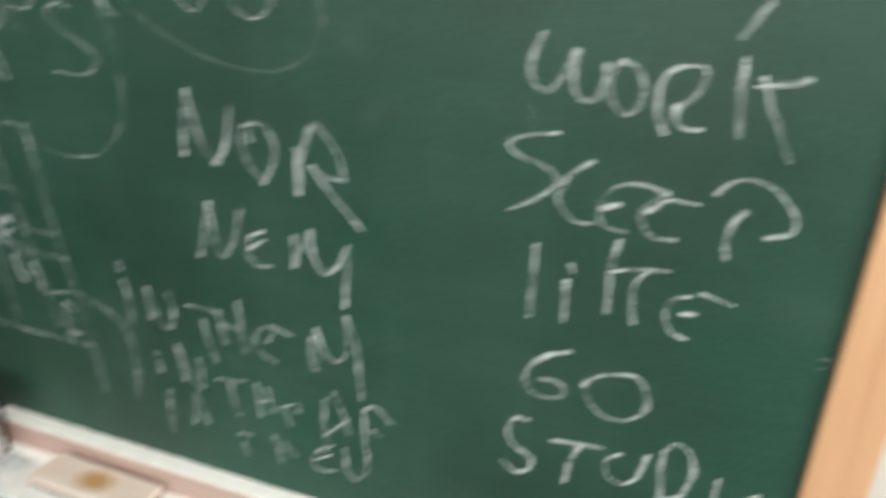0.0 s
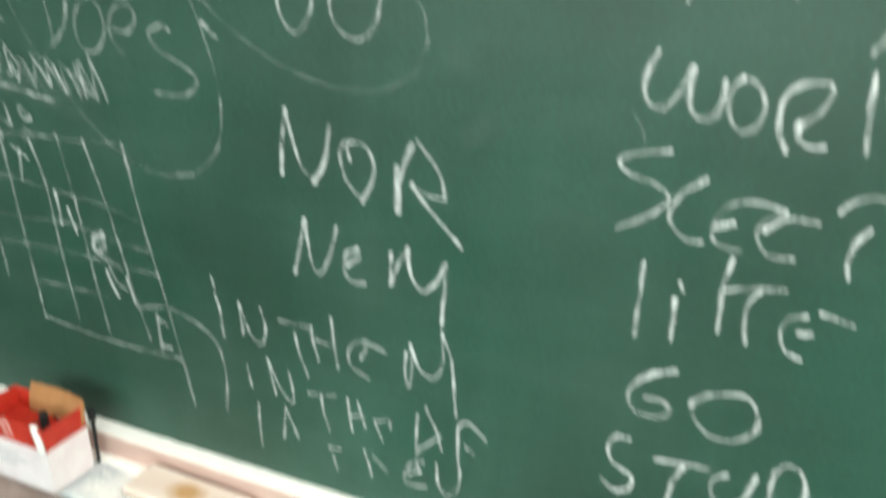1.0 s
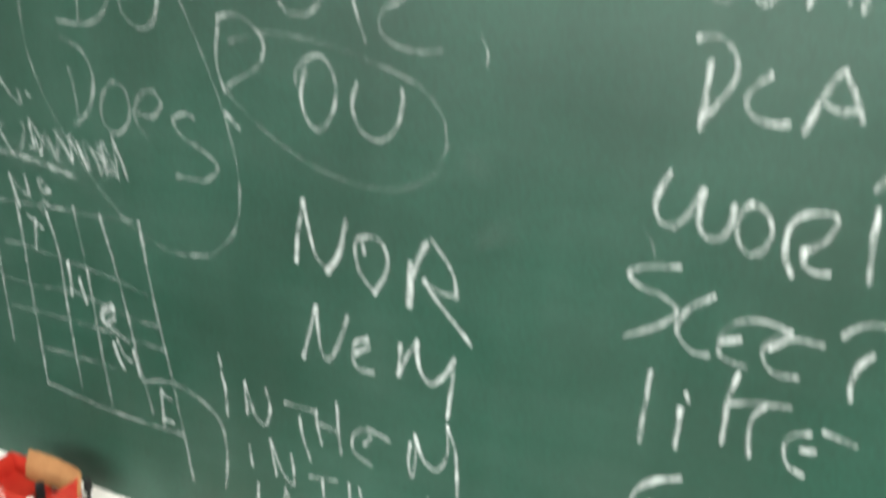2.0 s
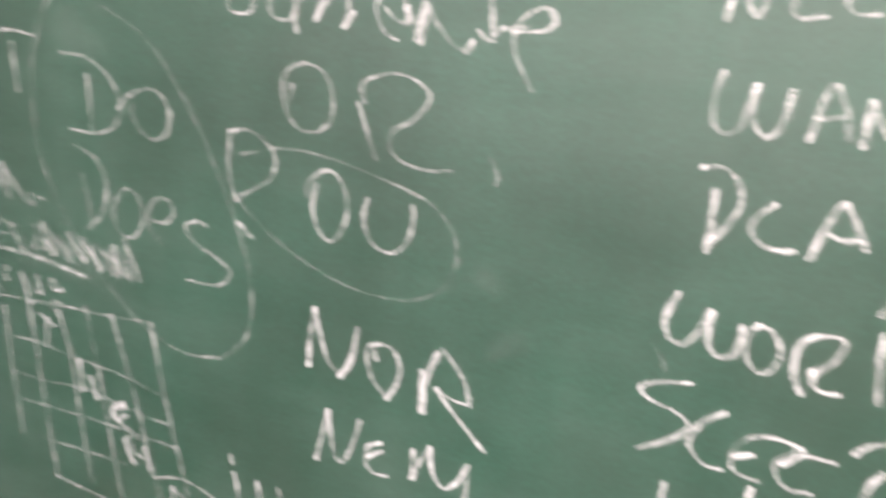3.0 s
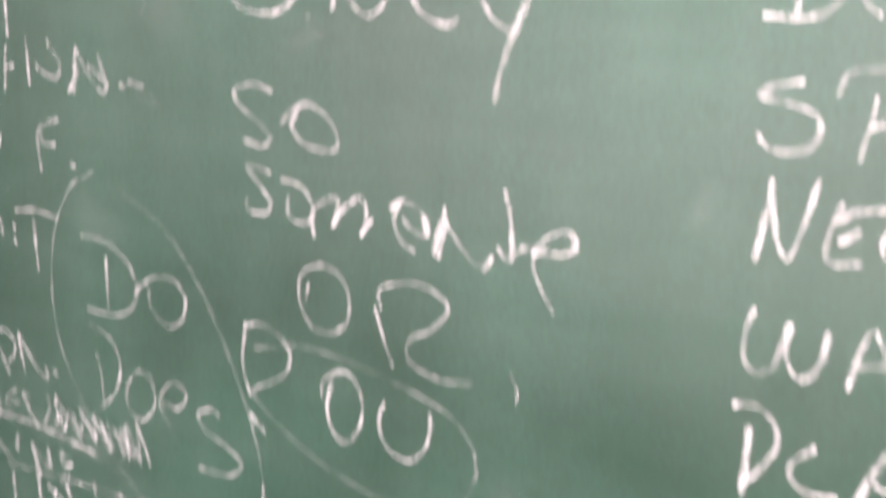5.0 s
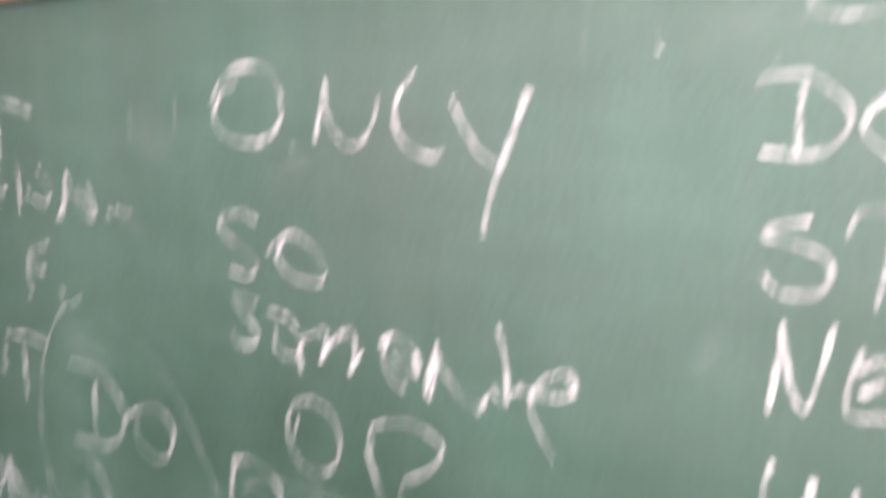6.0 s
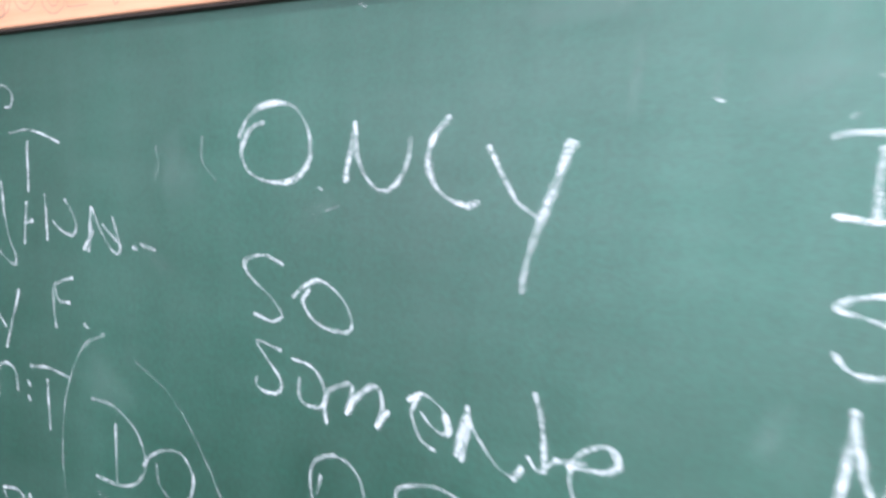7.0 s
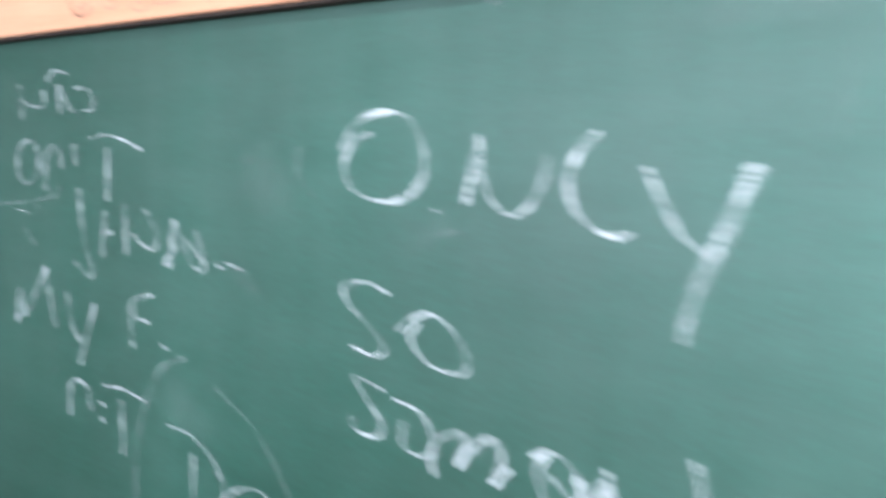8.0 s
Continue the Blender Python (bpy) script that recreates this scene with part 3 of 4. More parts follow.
letter(w, "M", -0.5492, 1.1864, 0.0663, 0.0828, ((.01, .89), (0, .45)), ((0, .45), (.14, .73), (.31, 1)), ((.31, 1), (.37, .64), (.6, .43), (.83, .58), (.99, .84)), ((1, .87), (.99, .48), (.96, 0)))
w = chalk_word("chalk_word", 0.0065, 1.16, "white chalk words IN THE M on the board")
letter(w, "I", -0.8038, 1.1000, 0.0116, 0.0830, ((0, 1), (.27, .86)), ((.3, .7), (.75, .49), (1, 0)))
letter(w, "N", -0.7636, 1.1030, 0.0390, 0.0523, ((.08, .19), (0, 1)), ((0, 1), (.37, .21), (.8, 0), (1, .47), (.83, .98)))
letter(w, "T", -0.7024, 1.0725, 0.0451, 0.0704, ((0, 1), (1, 1)), ((.46, .78), (.61, .37), (.83, 0)))
letter(w, "H", -0.6572, 1.0959, 0.0366, 0.0669, ((0, .72), (.04, .47), (.23, .08)), ((.16, .48), (.81, .43)), ((.78, 1), (.86, .51), (1, 0)))
letter(w, "E", -0.6057, 1.0919, 0.0489, 0.0495, ((.35, .53), (.51, .83), (.23, .92), (0, .63), (.05, .25), (.34, .08), (.53, 0)), ((.43, 1), (1, .84)))
letter(w, "M", -0.5300, 1.0704, 0.0660, 0.1037, ((.02, .65), (0, .39), (.08, .22), (.13, .49), (.1, .77)), ((.1, .77), (.3, .48), (.57, .42), (.72, .65), (.69, 1)), ((.69, 1), (.88, .68), (1, 0)))
w = chalk_word("chalk_word", 0.0065, 1.16, "white chalk words IN THE AF on the board")
letter(w, "I", -0.7579, 0.9447, 0.0147, 0.1185, ((0, 1), (.27, .77)), ((.91, .54), (.86, .27), (1, 0)))
letter(w, "N", -0.7254, 1.0259, 0.0364, 0.0564, ((.26, .14), (.12, .57), (0, 1)), ((0, 1), (.52, .26), (.97, 0), (1, .34), (.88, .77)))
letter(w, "N", -0.7068, 0.9696, 0.0224, 0.0460, ((0, 0), (.21, 1)), ((.21, 1), (.65, .49), (1, .11)))
letter(w, "T", -0.6651, 1.0014, 0.0392, 0.0522, ((0, .88), (1, 1)), ((.47, .89), (.55, .42), (.74, 0)))
letter(w, "H", -0.6081, 1.0095, 0.0242, 0.0448, ((0, 1), (.08, .45), (.22, 0)), ((.14, .46), (.91, .58)), ((.59, .96), (1, .22)))
letter(w, "E", -0.5711, 1.0069, 0.0219, 0.0330, ((0, .75), (.5, 0)), ((0, .75), (.93, 1), (1, .69)))
letter(w, "A", -0.5140, 0.9820, 0.0329, 0.0879, ((.03, .85), (0, .42), (.06, 0)), ((.36, 1), (.82, .66), (1, .4)), ((.1, .29), (.94, .62)))
letter(w, "F", -0.4606, 0.9955, 0.0356, 0.0693, ((0, .87), (.01, .46), (.08, 0)), ((0, .87), (.35, 1), (1, .74)), ((.29, .51), (.56, .43)))
w = chalk_word("chalk_word", 0.0065, 1.11, "white chalk words IN EV on the board")
letter(w, "I", -0.6364, 0.9422, 0.0153, 0.0320, ((0, .94), (1, 1)), ((.26, .56), (.67, 0)))
letter(w, "N", -0.5860, 0.9464, 0.0325, 0.0365, ((0, 1), (.2, .45), (.32, 0)), ((.4, .87), (1, .39)))
letter(w, "E", -0.5294, 0.9526, 0.0284, 0.0397, ((.89, 1), (.21, .7), (0, .1), (.51, 0), (1, .09)), ((.08, .34), (.76, .61)))
letter(w, "V", -0.4867, 0.9518, 0.0315, 0.0416, ((0, 1), (.13, .27), (.46, 0), (.92, .32), (1, .99)))
w = chalk_word("chalk_word", 0.0095, 1.06, "white chalk word WORK handwritten on the board")
letter(w, "W", -0.2995, 1.4406, 0.0672, 0.0535, ((.12, 1), (0, .54), (.08, .18), (.27, .11), (.43, .31), (.59, .77)), ((.59, .77), (.58, .28), (.72, 0), (.9, .04), (1, .32), (1, .59)))
letter(w, "O", -0.2271, 1.4306, 0.0285, 0.0451, ((.28, 1), (0, .67), (.12, .25), (.52, 0), (.92, .19), (1, .57), (.7, .92), (.28, 1)))
letter(w, "R", -0.1849, 1.4197, 0.0363, 0.0578, ((.23, 0), (0, .32), (0, .73), (.3, .95), (.81, 1), (.96, .91), (.82, .62), (.42, .39)), ((.42, .39), (.46, .18), (.7, .08), (1, .1)))
letter(w, "K", -0.1228, 1.4082, 0.0498, 0.0777, ((0, 1), (.04, .59), (.12, .21)), ((.29, .74), (.65, .78), (1, .84)), ((.34, .82), (.6, .45), (.96, 0)))
w = chalk_word("chalk_word", 0.0085, 1.11, "white chalk word SLEEP handwritten on the board")
letter(w, "S", -0.3127, 1.3292, 0.0481, 0.0791, ((.91, 1), (.3, .94), (0, .82), (.19, .69), (.65, .61), (1, .48), (.93, .34), (.58, .17), (.11, 0)))
letter(w, "L", -0.2618, 1.3272, 0.0317, 0.0591, ((.85, 1), (.23, .7), (0, .36), (.23, .14), (.59, 0), (1, 0)))
letter(w, "E", -0.2215, 1.3238, 0.0554, 0.0469, ((1, .91), (.69, 1), (.28, .95), (0, .6), (.01, .19), (.22, .03), (.45, 0)), ((.02, .43), (.28, .55)))
letter(w, "E", -0.1846, 1.3235, 0.0453, 0.0418, ((.41, 1), (.05, .69), (0, .36), (.27, .01), (.7, 0)), ((.12, .57), (.49, .86), (1, .87)))
letter(w, "P", -0.1234, 1.3142, 0.0640, 0.0734, ((0, .79), (.14, .93), (.37, 1), (.7, .92), (.99, .65), (1, .44), (.72, .33)), ((.37, .61), (.26, .47), (.21, .21), (.26, 0)))
w = chalk_word("chalk_word", 0.0085, 1.16, "white chalk word LIKE handwritten on the board")
letter(w, "L", -0.2784, 1.2209, 0.0010, 0.0766, ((0, 1), (.44, .57), (.44, 0)))
letter(w, "I", -0.2449, 1.2225, 0.0062, 0.0600, ((.44, 1), (1, .9)), ((0, .71), (.16, .41), (.29, 0)))
letter(w, "K", -0.2045, 1.2347, 0.0517, 0.0797, ((.08, 1), (0, .71), (.01, .41), (.04, .08)), ((.05, .62), (.46, .69), (1, .73)), ((.61, .65), (.46, .51), (.46, .25), (.53, 0)))
letter(w, "E", -0.1487, 1.2282, 0.0550, 0.0486, ((.32, .89), (.06, .77), (0, .45), (.12, .12), (.36, 0)), ((.27, .52), (.46, .55)), ((.53, 1), (1, .88)))
w = chalk_word("chalk_word", 0.009, 1.11, "white chalk word GO handwritten on the board")
letter(w, "G", -0.2755, 1.1311, 0.0424, 0.0582, ((1, 1), (.44, .81), (.06, .52), (0, .25), (.19, .04), (.59, 0), (.91, .08), (1, .25), (.75, .36), (.42, .35)))
letter(w, "O", -0.2129, 1.1242, 0.0609, 0.0518, ((0, .61), (.19, .86), (.51, 1), (.81, 1), (1, .68), (1, .3), (.7, 0), (.35, .01), (.07, .3), (0, .61)))
w = chalk_word("chalk_word", 0.0085, 1.16, "white chalk word STUDY handwritten on the board")
letter(w, "S", -0.2900, 1.0280, 0.0298, 0.0699, ((.73, 1), (.29, .98), (.05, .74), (.32, .5), (1, .33), (.96, .1), (.47, 0), (0, .14)))
letter(w, "T", -0.2380, 1.0310, 0.0518, 0.0541, ((0, .91), (.53, .97), (1, 1)), ((.53, .93), (.38, .47), (.33, 0)))
letter(w, "U", -0.1802, 1.0469, 0.0391, 0.0416, ((.31, .88), (0, .62), (.03, .19), (.4, 0), (.79, .25), (1, 1)))
letter(w, "D", -0.1270, 1.0397, 0.0318, 0.0726, ((0, .83), (.05, .4), (.19, 0)), ((.19, 0), (.72, .15), (1, .54), (.8, .89), (.34, 1), (.04, .81)))
letter(w, "Y", -0.0721, 1.0284, 0.0387, 0.0530, ((.04, 1), (0, .29)), ((1, .86), (.46, .48), (.19, 0)))
w = chalk_word("chalk_word", 0.0095, 1, "white chalk word PLAY handwritten on the board")
letter(w, "P", -0.2853, 1.5382, 0.0331, 0.0748, ((0, .99), (.56, 1), (.99, .76), (1, .52), (.67, .26), (.36, .11)), ((.37, .72), (.39, .38), (.37, 0)))
letter(w, "L", -0.2392, 1.5462, 0.0346, 0.0398, ((.41, 1), (.04, .64), (0, .38), (.28, .1), (.69, 0), (1, .04)))
letter(w, "A", -0.1897, 1.5436, 0.0392, 0.0494, ((0, 0), (.18, .57), (.37, .94), (.49, 1)), ((.49, 1), (.74, .69), (1, .28)), ((.32, .44), (.55, .37), (.86, .41)))
letter(w, "Y", -0.1284, 1.5034, 0.0253, 0.0527, ((1, 1), (.67, .56), (.32, .26), (0, 0)))
w = chalk_word("chalk_word", 0.0092, 0.92, "white chalk word WAN at the end of the board")
letter(w, "W", -0.2849, 1.6412, 0.0595, 0.0516, ((.06, 1), (0, .55), (.03, .17), (.21, 0), (.38, .14), (.47, .53), (.53, .82)), ((.53, .82), (.53, .36), (.67, .06), (.85, .05), (.95, .34), (1, .76)))
letter(w, "A", -0.2075, 1.6433, 0.0280, 0.0437, ((0, 0), (.11, .44), (.32, .98), (.52, 1)), ((.52, 1), (.86, .51), (1, .06)), ((.12, .39), (.8, .45)))
letter(w, "N", -0.1682, 1.6415, 0.0224, 0.0345, ((.04, 0), (0, .55), (.04, 1)), ((.04, 1), (.51, .45), (.89, .21), (1, .98)))
w = chalk_word("chalk_word", 0.0092, 0.92, "white chalk word NEE at the end of the board")
letter(w, "N", -0.2847, 1.7365, 0.0372, 0.0620, ((0, 0), (.09, .5), (.12, .97)), ((.12, .97), (.32, .37), (.59, .03), (.79, .32), (1, 1)))
letter(w, "E", -0.2371, 1.7384, 0.0429, 0.0442, ((.18, .99), (.06, .64), (0, .24), (.11, 0), (.56, .04)), ((.13, .75), (.42, .91), (1, 1)), ((.25, .41), (.48, .56)))
letter(w, "E", -0.1989, 1.7415, 0.0231, 0.0313, ((.62, 1), (.2, .88), (0, .56), (.09, .15), (.5, 0), (1, .04)))
w = chalk_word("chalk_word", 0.0092, 0.92, "white chalk letters SP at the end of the board")
letter(w, "S", -0.2963, 1.8205, 0.0450, 0.0537, ((.61, 1), (.22, .94), (0, .79), (.4, .71), (.87, .57), (1, .33), (.84, .06), (.46, 0), (.18, .09), (.05, .23)))
letter(w, "P", -0.2414, 1.8187, 0.0515, 0.0649, ((0, .74), (.05, .91), (.25, 1), (.75, .97), (1, .76), (.91, .54), (.71, .45), (.46, .35)), ((.46, .66), (.44, .44), (.37, 0)))
w = chalk_word("chalk_word", 0.0092, 0.92, "white chalk letters DO at the end of the board")
letter(w, "D", -0.3032, 1.9201, 0.0569, 0.0567, ((0, .95), (.17, 1), (.53, .97), (.84, .74), (1, .48), (.93, .21), (.72, .04), (.42, 0), (.08, .05)), ((.47, .8), (.45, .4), (.45, .02)))
letter(w, "O", -0.2369, 1.9222, 0.0129, 0.0364, ((.78, 1), (0, .69), (.09, .29), (1, 0)))
w = chalk_word("chalk_word", 0.0092, 0.92, "white chalk letter E at the top of the board")
letter(w, "E", -0.2753, 2.0139, 0.0409, 0.0512, ((.03, .9), (.37, 1)), ((.15, .86), (0, .29), (.22, .07), (.62, 0), (1, .03)), ((.3, .48), (.95, .52)))
w = chalk_word("chalk_word", 0.0082, 0.93, "white chalk word ONLY handwritten on the board")
letter(w, "O", -0.8114, 1.9321, 0.0843, 0.0737, ((0, .59), (.13, .85), (.44, 1), (.78, .96), (.99, .66), (1, .29), (.8, .04), (.45, 0), (.14, .12), (.02, .39), (.14, .66), (.34, .76)), heavy=(1.1,))
letter(w, "N", -0.6851, 1.9287, 0.0659, 0.0570, ((0, .14), (.07, .59), (.14, 1)), ((.14, 1), (.22, .4), (.52, 0), (.8, .1), (.97, .42), (1, .77)), heavy=(1.1,))
letter(w, "L", -0.6002, 1.9182, 0.0459, 0.0716, ((.38, 1), (.05, .73), (0, .41), (.27, .14), (.76, 0), (1, .05)), heavy=(1.15,))
letter(w, "Y", -0.5448, 1.8546, 0.0670, 0.1141, ((0, .97), (.14, .82), (.37, .61), (.62, .51)), ((1, 1), (.84, .74), (.68, .48), (.54, .23), (.48, 0)), heavy=(1.2, 1.5))
w = chalk_word("chalk_word", 0.0074, 0.93, "white chalk word SO handwritten on the board")
letter(w, "S", -0.8044, 1.7979, 0.0473, 0.0638, ((.99, .89), (.52, 1), (0, .88), (.12, .66), (.68, .38), (1, .13), (.77, 0), (.29, .07)))
letter(w, "O", -0.7428, 1.7973, 0.0679, 0.0448, ((0, .61), (.21, .9), (.51, 1), (.87, .62), (1, .15), (.83, 0), (.42, .11), (.16, .51), (.26, .78)))
w = chalk_word("chalk_word", 0.0076, 0.93, "white chalk word SOMENTE handwritten on the board")
letter(w, "S", -0.7895, 1.7263, 0.0326, 0.0502, ((.94, .89), (.04, 1), (.38, .72), (1, .28), (.86, .04), (.36, 0), (0, .13), (.03, .25)))
letter(w, "O", -0.7424, 1.7223, 0.0366, 0.0419, ((0, 1), (.62, .89), (1, .5), (.97, .05), (.53, 0), (.24, .12), (.2, .56)))
letter(w, "M", -0.7043, 1.7109, 0.0695, 0.0423, ((.03, 0), (0, .32), (.06, .69), (.26, .87), (.43, .9), (.37, .31)), ((.37, .31), (.54, .74), (.82, 1), (.91, .59), (.85, .16)), ((.85, .16), (1, .5)), heavy=(1.15, 1.3, 1.1))
letter(w, "E", -0.6131, 1.7075, 0.0409, 0.0475, ((0, .85), (.32, 1), (.63, .88), (.9, .67), (1, .38), (.78, .33), (.5, .46), (.33, .61)), ((.25, .96), (.08, .65), (.15, .37), (.33, .11), (.61, 0)), ((.9, .63), (.96, .36)), heavy=(1.05, 1.05, 1.6))
letter(w, "N", -0.5650, 1.6988, 0.0578, 0.0507, ((.13, .84), (.06, .53), (0, .2)), ((.18, .72), (.12, .37), (.08, .13)), ((.14, 1), (.22, .72), (.48, .33), (.69, .09), (.9, 0)), ((.9, 0), (1, .2)), heavy=(1.4, 1.4, 1.1, 1))
letter(w, "T", -0.5011, 1.7094, 0.0224, 0.0612, ((.16, 1), (.39, .72), (.55, .42), (.62, .04)), ((0, .15), (.41, 0), (1, .21)), heavy=(1.3, 1))
letter(w, "E", -0.4672, 1.6673, 0.0382, 0.0722, ((0, .72), (.76, .74), (1, .87), (.91, 1), (.57, .99), (.18, .87), (.01, .65), (.13, .37), (.55, 0)))
letter(w, "~", -0.4774, 1.7218, 0.0504, 0.0151, ((.86, 1), (1, .35), (.86, 0)), ((0, .01), (.45, .18)), heavy=(1.7, 1.0))
w = chalk_word("chalk_word", 0.0076, 0.88, "white chalk word OR handwritten on the board")
letter(w, "O", -0.7204, 1.6094, 0.0610, 0.0699, ((.45, 1), (.1, .87), (0, .6), (.09, .26), (.33, .01), (.73, 0), (.99, .23), (1, .61), (.82, .89), (.45, 1)), ((.2, .66), (.14, .44)))
letter(w, "R", -0.6277, 1.5808, 0.1062, 0.0933, ((0, .66), (.09, .37), (.2, .07)), ((.06, .68), (.04, .87), (.22, .97), (.46, 1), (.69, .89), (.75, .76), (.6, .54), (.38, .39), (.36, .19), (.5, .06), (.74, 0), (1, .03)))
w = chalk_word("chalk_word", 0.0074, 0.9, "white chalk word OU inside a chalk loop")
letter(w, "O", -0.6887, 1.4914, 0.0491, 0.0762, ((.22, .79), (.13, .45), (.32, .08), (.69, 0), (1, .38), (.94, .78), (.64, 1), (.29, .96), (0, .77), (0, .6)))
letter(w, "U", -0.6189, 1.4873, 0.0586, 0.0561, ((.07, 1), (0, .6), (.16, .17), (.57, 0), (.89, .27), (1, .73), (.97, .97)))
w = chalk_word("chalk_mark", 0.0072, 0.95, "white chalk hook mark beside the word OU")
letter(w, "P", -0.7938, 1.5201, 0.0643, 0.0829, ((.05, .96), (0, .4), (.15, .01)), ((.05, .96), (.47, 1), (.88, .81), (1, .59), (.82, .34), (.34, .13), (.18, 0)))
w = chalk_word("chalk_mark", 0.006, 0.55, "small chalk comma on the board")
letter(w, ",", -0.4815, 1.5751, 0.0082, 0.0253, ((0, 1), (1, .38), (.96, 0)))
w = chalk_word("chalk_word", 0.0076, 0.88, "white chalk word DO inside a long loop")
letter(w, "D", -1.0388, 1.5798, 0.0886, 0.0940, ((0, 1), (.42, .97), (.82, .74), (1, .4), (.88, .13), (.55, 0), (.07, .02)), ((.44, .74), (.46, .04)))
letter(w, "O", -0.9532, 1.5796, 0.0772, 0.0582, ((0, .58), (.2, .84), (.51, 1), (.79, .98), (1, .61), (.9, .14), (.64, 0), (.33, .28), (.27, .64)))
w = chalk_word("chalk_word", 0.0076, 0.86, "white chalk word DOES inside a long loop")
letter(w, "D", -1.0299, 1.4548, 0.0476, 0.1069, ((0, 1), (.69, .87), (1, .59), (.78, .22), (.22, 0)), ((.18, .65), (.34, .33), (.37, .01)))
letter(w, "O", -0.9708, 1.4529, 0.0437, 0.0623, ((.48, 1), (0, .65), (.02, .17), (.54, 0), (1, .36), (.93, .82), (.48, 1)))
letter(w, "E", -0.9192, 1.4542, 0.0425, 0.0552, ((.15, .49), (.67, .46), (1, .74), (.75, 1), (.33, .95), (0, .54), (.13, .22), (.43, 0)))
letter(w, "S", -0.8599, 1.4111, 0.0626, 0.0771, ((.48, .95), (.28, 1), (0, .88), (.2, .65), (.6, .5), (1, .31), (.97, .16), (.66, .01), (.03, 0)))
w = chalk_word("chalk_mark", 0.016, 1.1, "thick white chalk dot beside a loop")
letter(w, ".", -0.7802, 1.4814, 0.0143, 0.0111, ((0, 1), (1, 0)))
w = chalk_word("chalk_loop", 0.0076, 0.60, "faint long chalk loop round the words DO DOES")
letter(w, "O", -1.0966, 1.3122, 0.2800, 0.4396, ((.28, 1), (.14, .95), (.03, .81), (0, .65), (.03, .5), (.15, .34), (.35, .18), (.58, .05), (.81, 0), (1, .01)))
letter(w, "O", -0.9647, 1.3148, 0.1982, 0.4138, ((.75, 0), (.94, .08), (1, .18), (.99, .29), (.89, .45), (.73, .62), (.54, .78), (.3, .92), (0, 1)))
w = chalk_word("chalk_loop", 0.0076, 0.60, "faint chalk loop round the word OU")
letter(w, "O", -0.7753, 1.4928, 0.2666, 0.0940, ((0, .88), (.21, 1), (.43, .95), (.66, .79), (.86, .6), (.97, .31), (1, 0)))
letter(w, "O", -0.7822, 1.4370, 0.2735, 0.0878, ((1, .64), (.95, .25), (.81, .02), (.64, 0), (.46, .12), (.26, .38), (.07, .77), (0, 1)))
w = chalk_word("chalk_table", 0.0078, 0.90, "hand drawn chalk table with upright lines and crossing rows")
letter(w, "|", -1.1932, 1.1167, 0.0098, 0.2006, ((0, 1), (0.28, 0.5), (1, 0)))
letter(w, "|", -1.1507, 1.0596, 0.0289, 0.3133, ((0, 1), (0.28, 0.85), (0.61, 0.47), (1, 0)))
letter(w, "|", -1.0872, 1.0708, 0.0354, 0.2582, ((0, 1), (0.47, 0.76), (0.68, 0.38), (1, 0)))
letter(w, "|", -1.0368, 1.0566, 0.0420, 0.2877, ((0, 1), (0.42, 0.64), (0.73, 0.26), (1, 0)))
letter(w, "|", -0.9902, 1.0681, 0.0696, 0.2723, ((0, 1), (0.39, 0.65), (0.75, 0.24), (1, 0)))
letter(w, "|", -0.9242, 0.9781, 0.0705, 0.3631, ((0, 1), (0.24, 0.72), (0.57, 0.43), (0.8, 0.2), (1, 0)))
letter(w, "-", -1.1218, 1.0470, 0.2531, 0.0126, ((0, 1), (0.5, 0), (1, 0.0079)))
letter(w, "/", -0.9344, 0.9851, 0.1392, 0.1372, ((0, 0.93), (0.43, 1), (0.88, 0.8), (1, 0.46), (0.98, 0)))
letter(w, "|", -1.2797, 1.1102, 0.0096, 0.0560, ((0, 1), (1, 0)))
w = chalk_word("chalk_rows", 0.0074, 0.74, "fainter chalk rows drawn across the chalk table")
letter(w, "-", -1.2008, 1.3327, 0.2741, 0.0102, ((0, 0), (.21, .18), (.44, .48), (.77, .56), (1, 1)))
letter(w, "-", -1.1732, 1.2420, 0.2565, 0.0312, ((0, .98), (.14, 1), (.33, .82), (.5, .66), (.78, .42), (1, 0)))
letter(w, "-", -1.1905, 1.2010, 0.2850, 0.0180, ((0, .84), (.22, .76), (.45, 1), (.65, .72), (.87, .14), (1, 0)))
letter(w, "-", -1.1761, 1.1692, 0.2798, 0.0054, ((0, .83), (.2, 1), (.54, .93), (.72, .5), (.84, .35), (1, 0)))
letter(w, "-", -1.1518, 1.1175, 0.1674, 0.0017, ((0, 0), (0.56, 1), (1, 0.82)))
w = chalk_word("chalk_word", 0.0095, 1.05, "white chalk letters down the chalk table")
letter(w, "T", -1.1229, 1.2705, 0.0253, 0.0473, ((0, 1), (1, .72)), ((.49, .91), (.34, 0)))
letter(w, "H", -1.0558, 1.2101, 0.0279, 0.0512, ((0, 1), (.07, .6), (.06, .12)), ((.07, .25), (.57, .2)), ((.69, .6), (.84, .3), (1, 0)))
letter(w, "G", -0.9998, 1.1669, 0.0416, 0.0432, ((.45, 1), (.09, .84), (0, .51), (.31, .3), (.7, .15), (1, 0)), ((.48, .66), (.19, .41)), heavy=(1.7, 1.4))
letter(w, "N", -0.9831, 1.1187, 0.0441, 0.0450, ((0, .86), (.15, .4), (.34, .11)), ((.16, 1), (.38, .56), (.66, .42)), ((.8, .77), (.88, .43), (1, 0)))
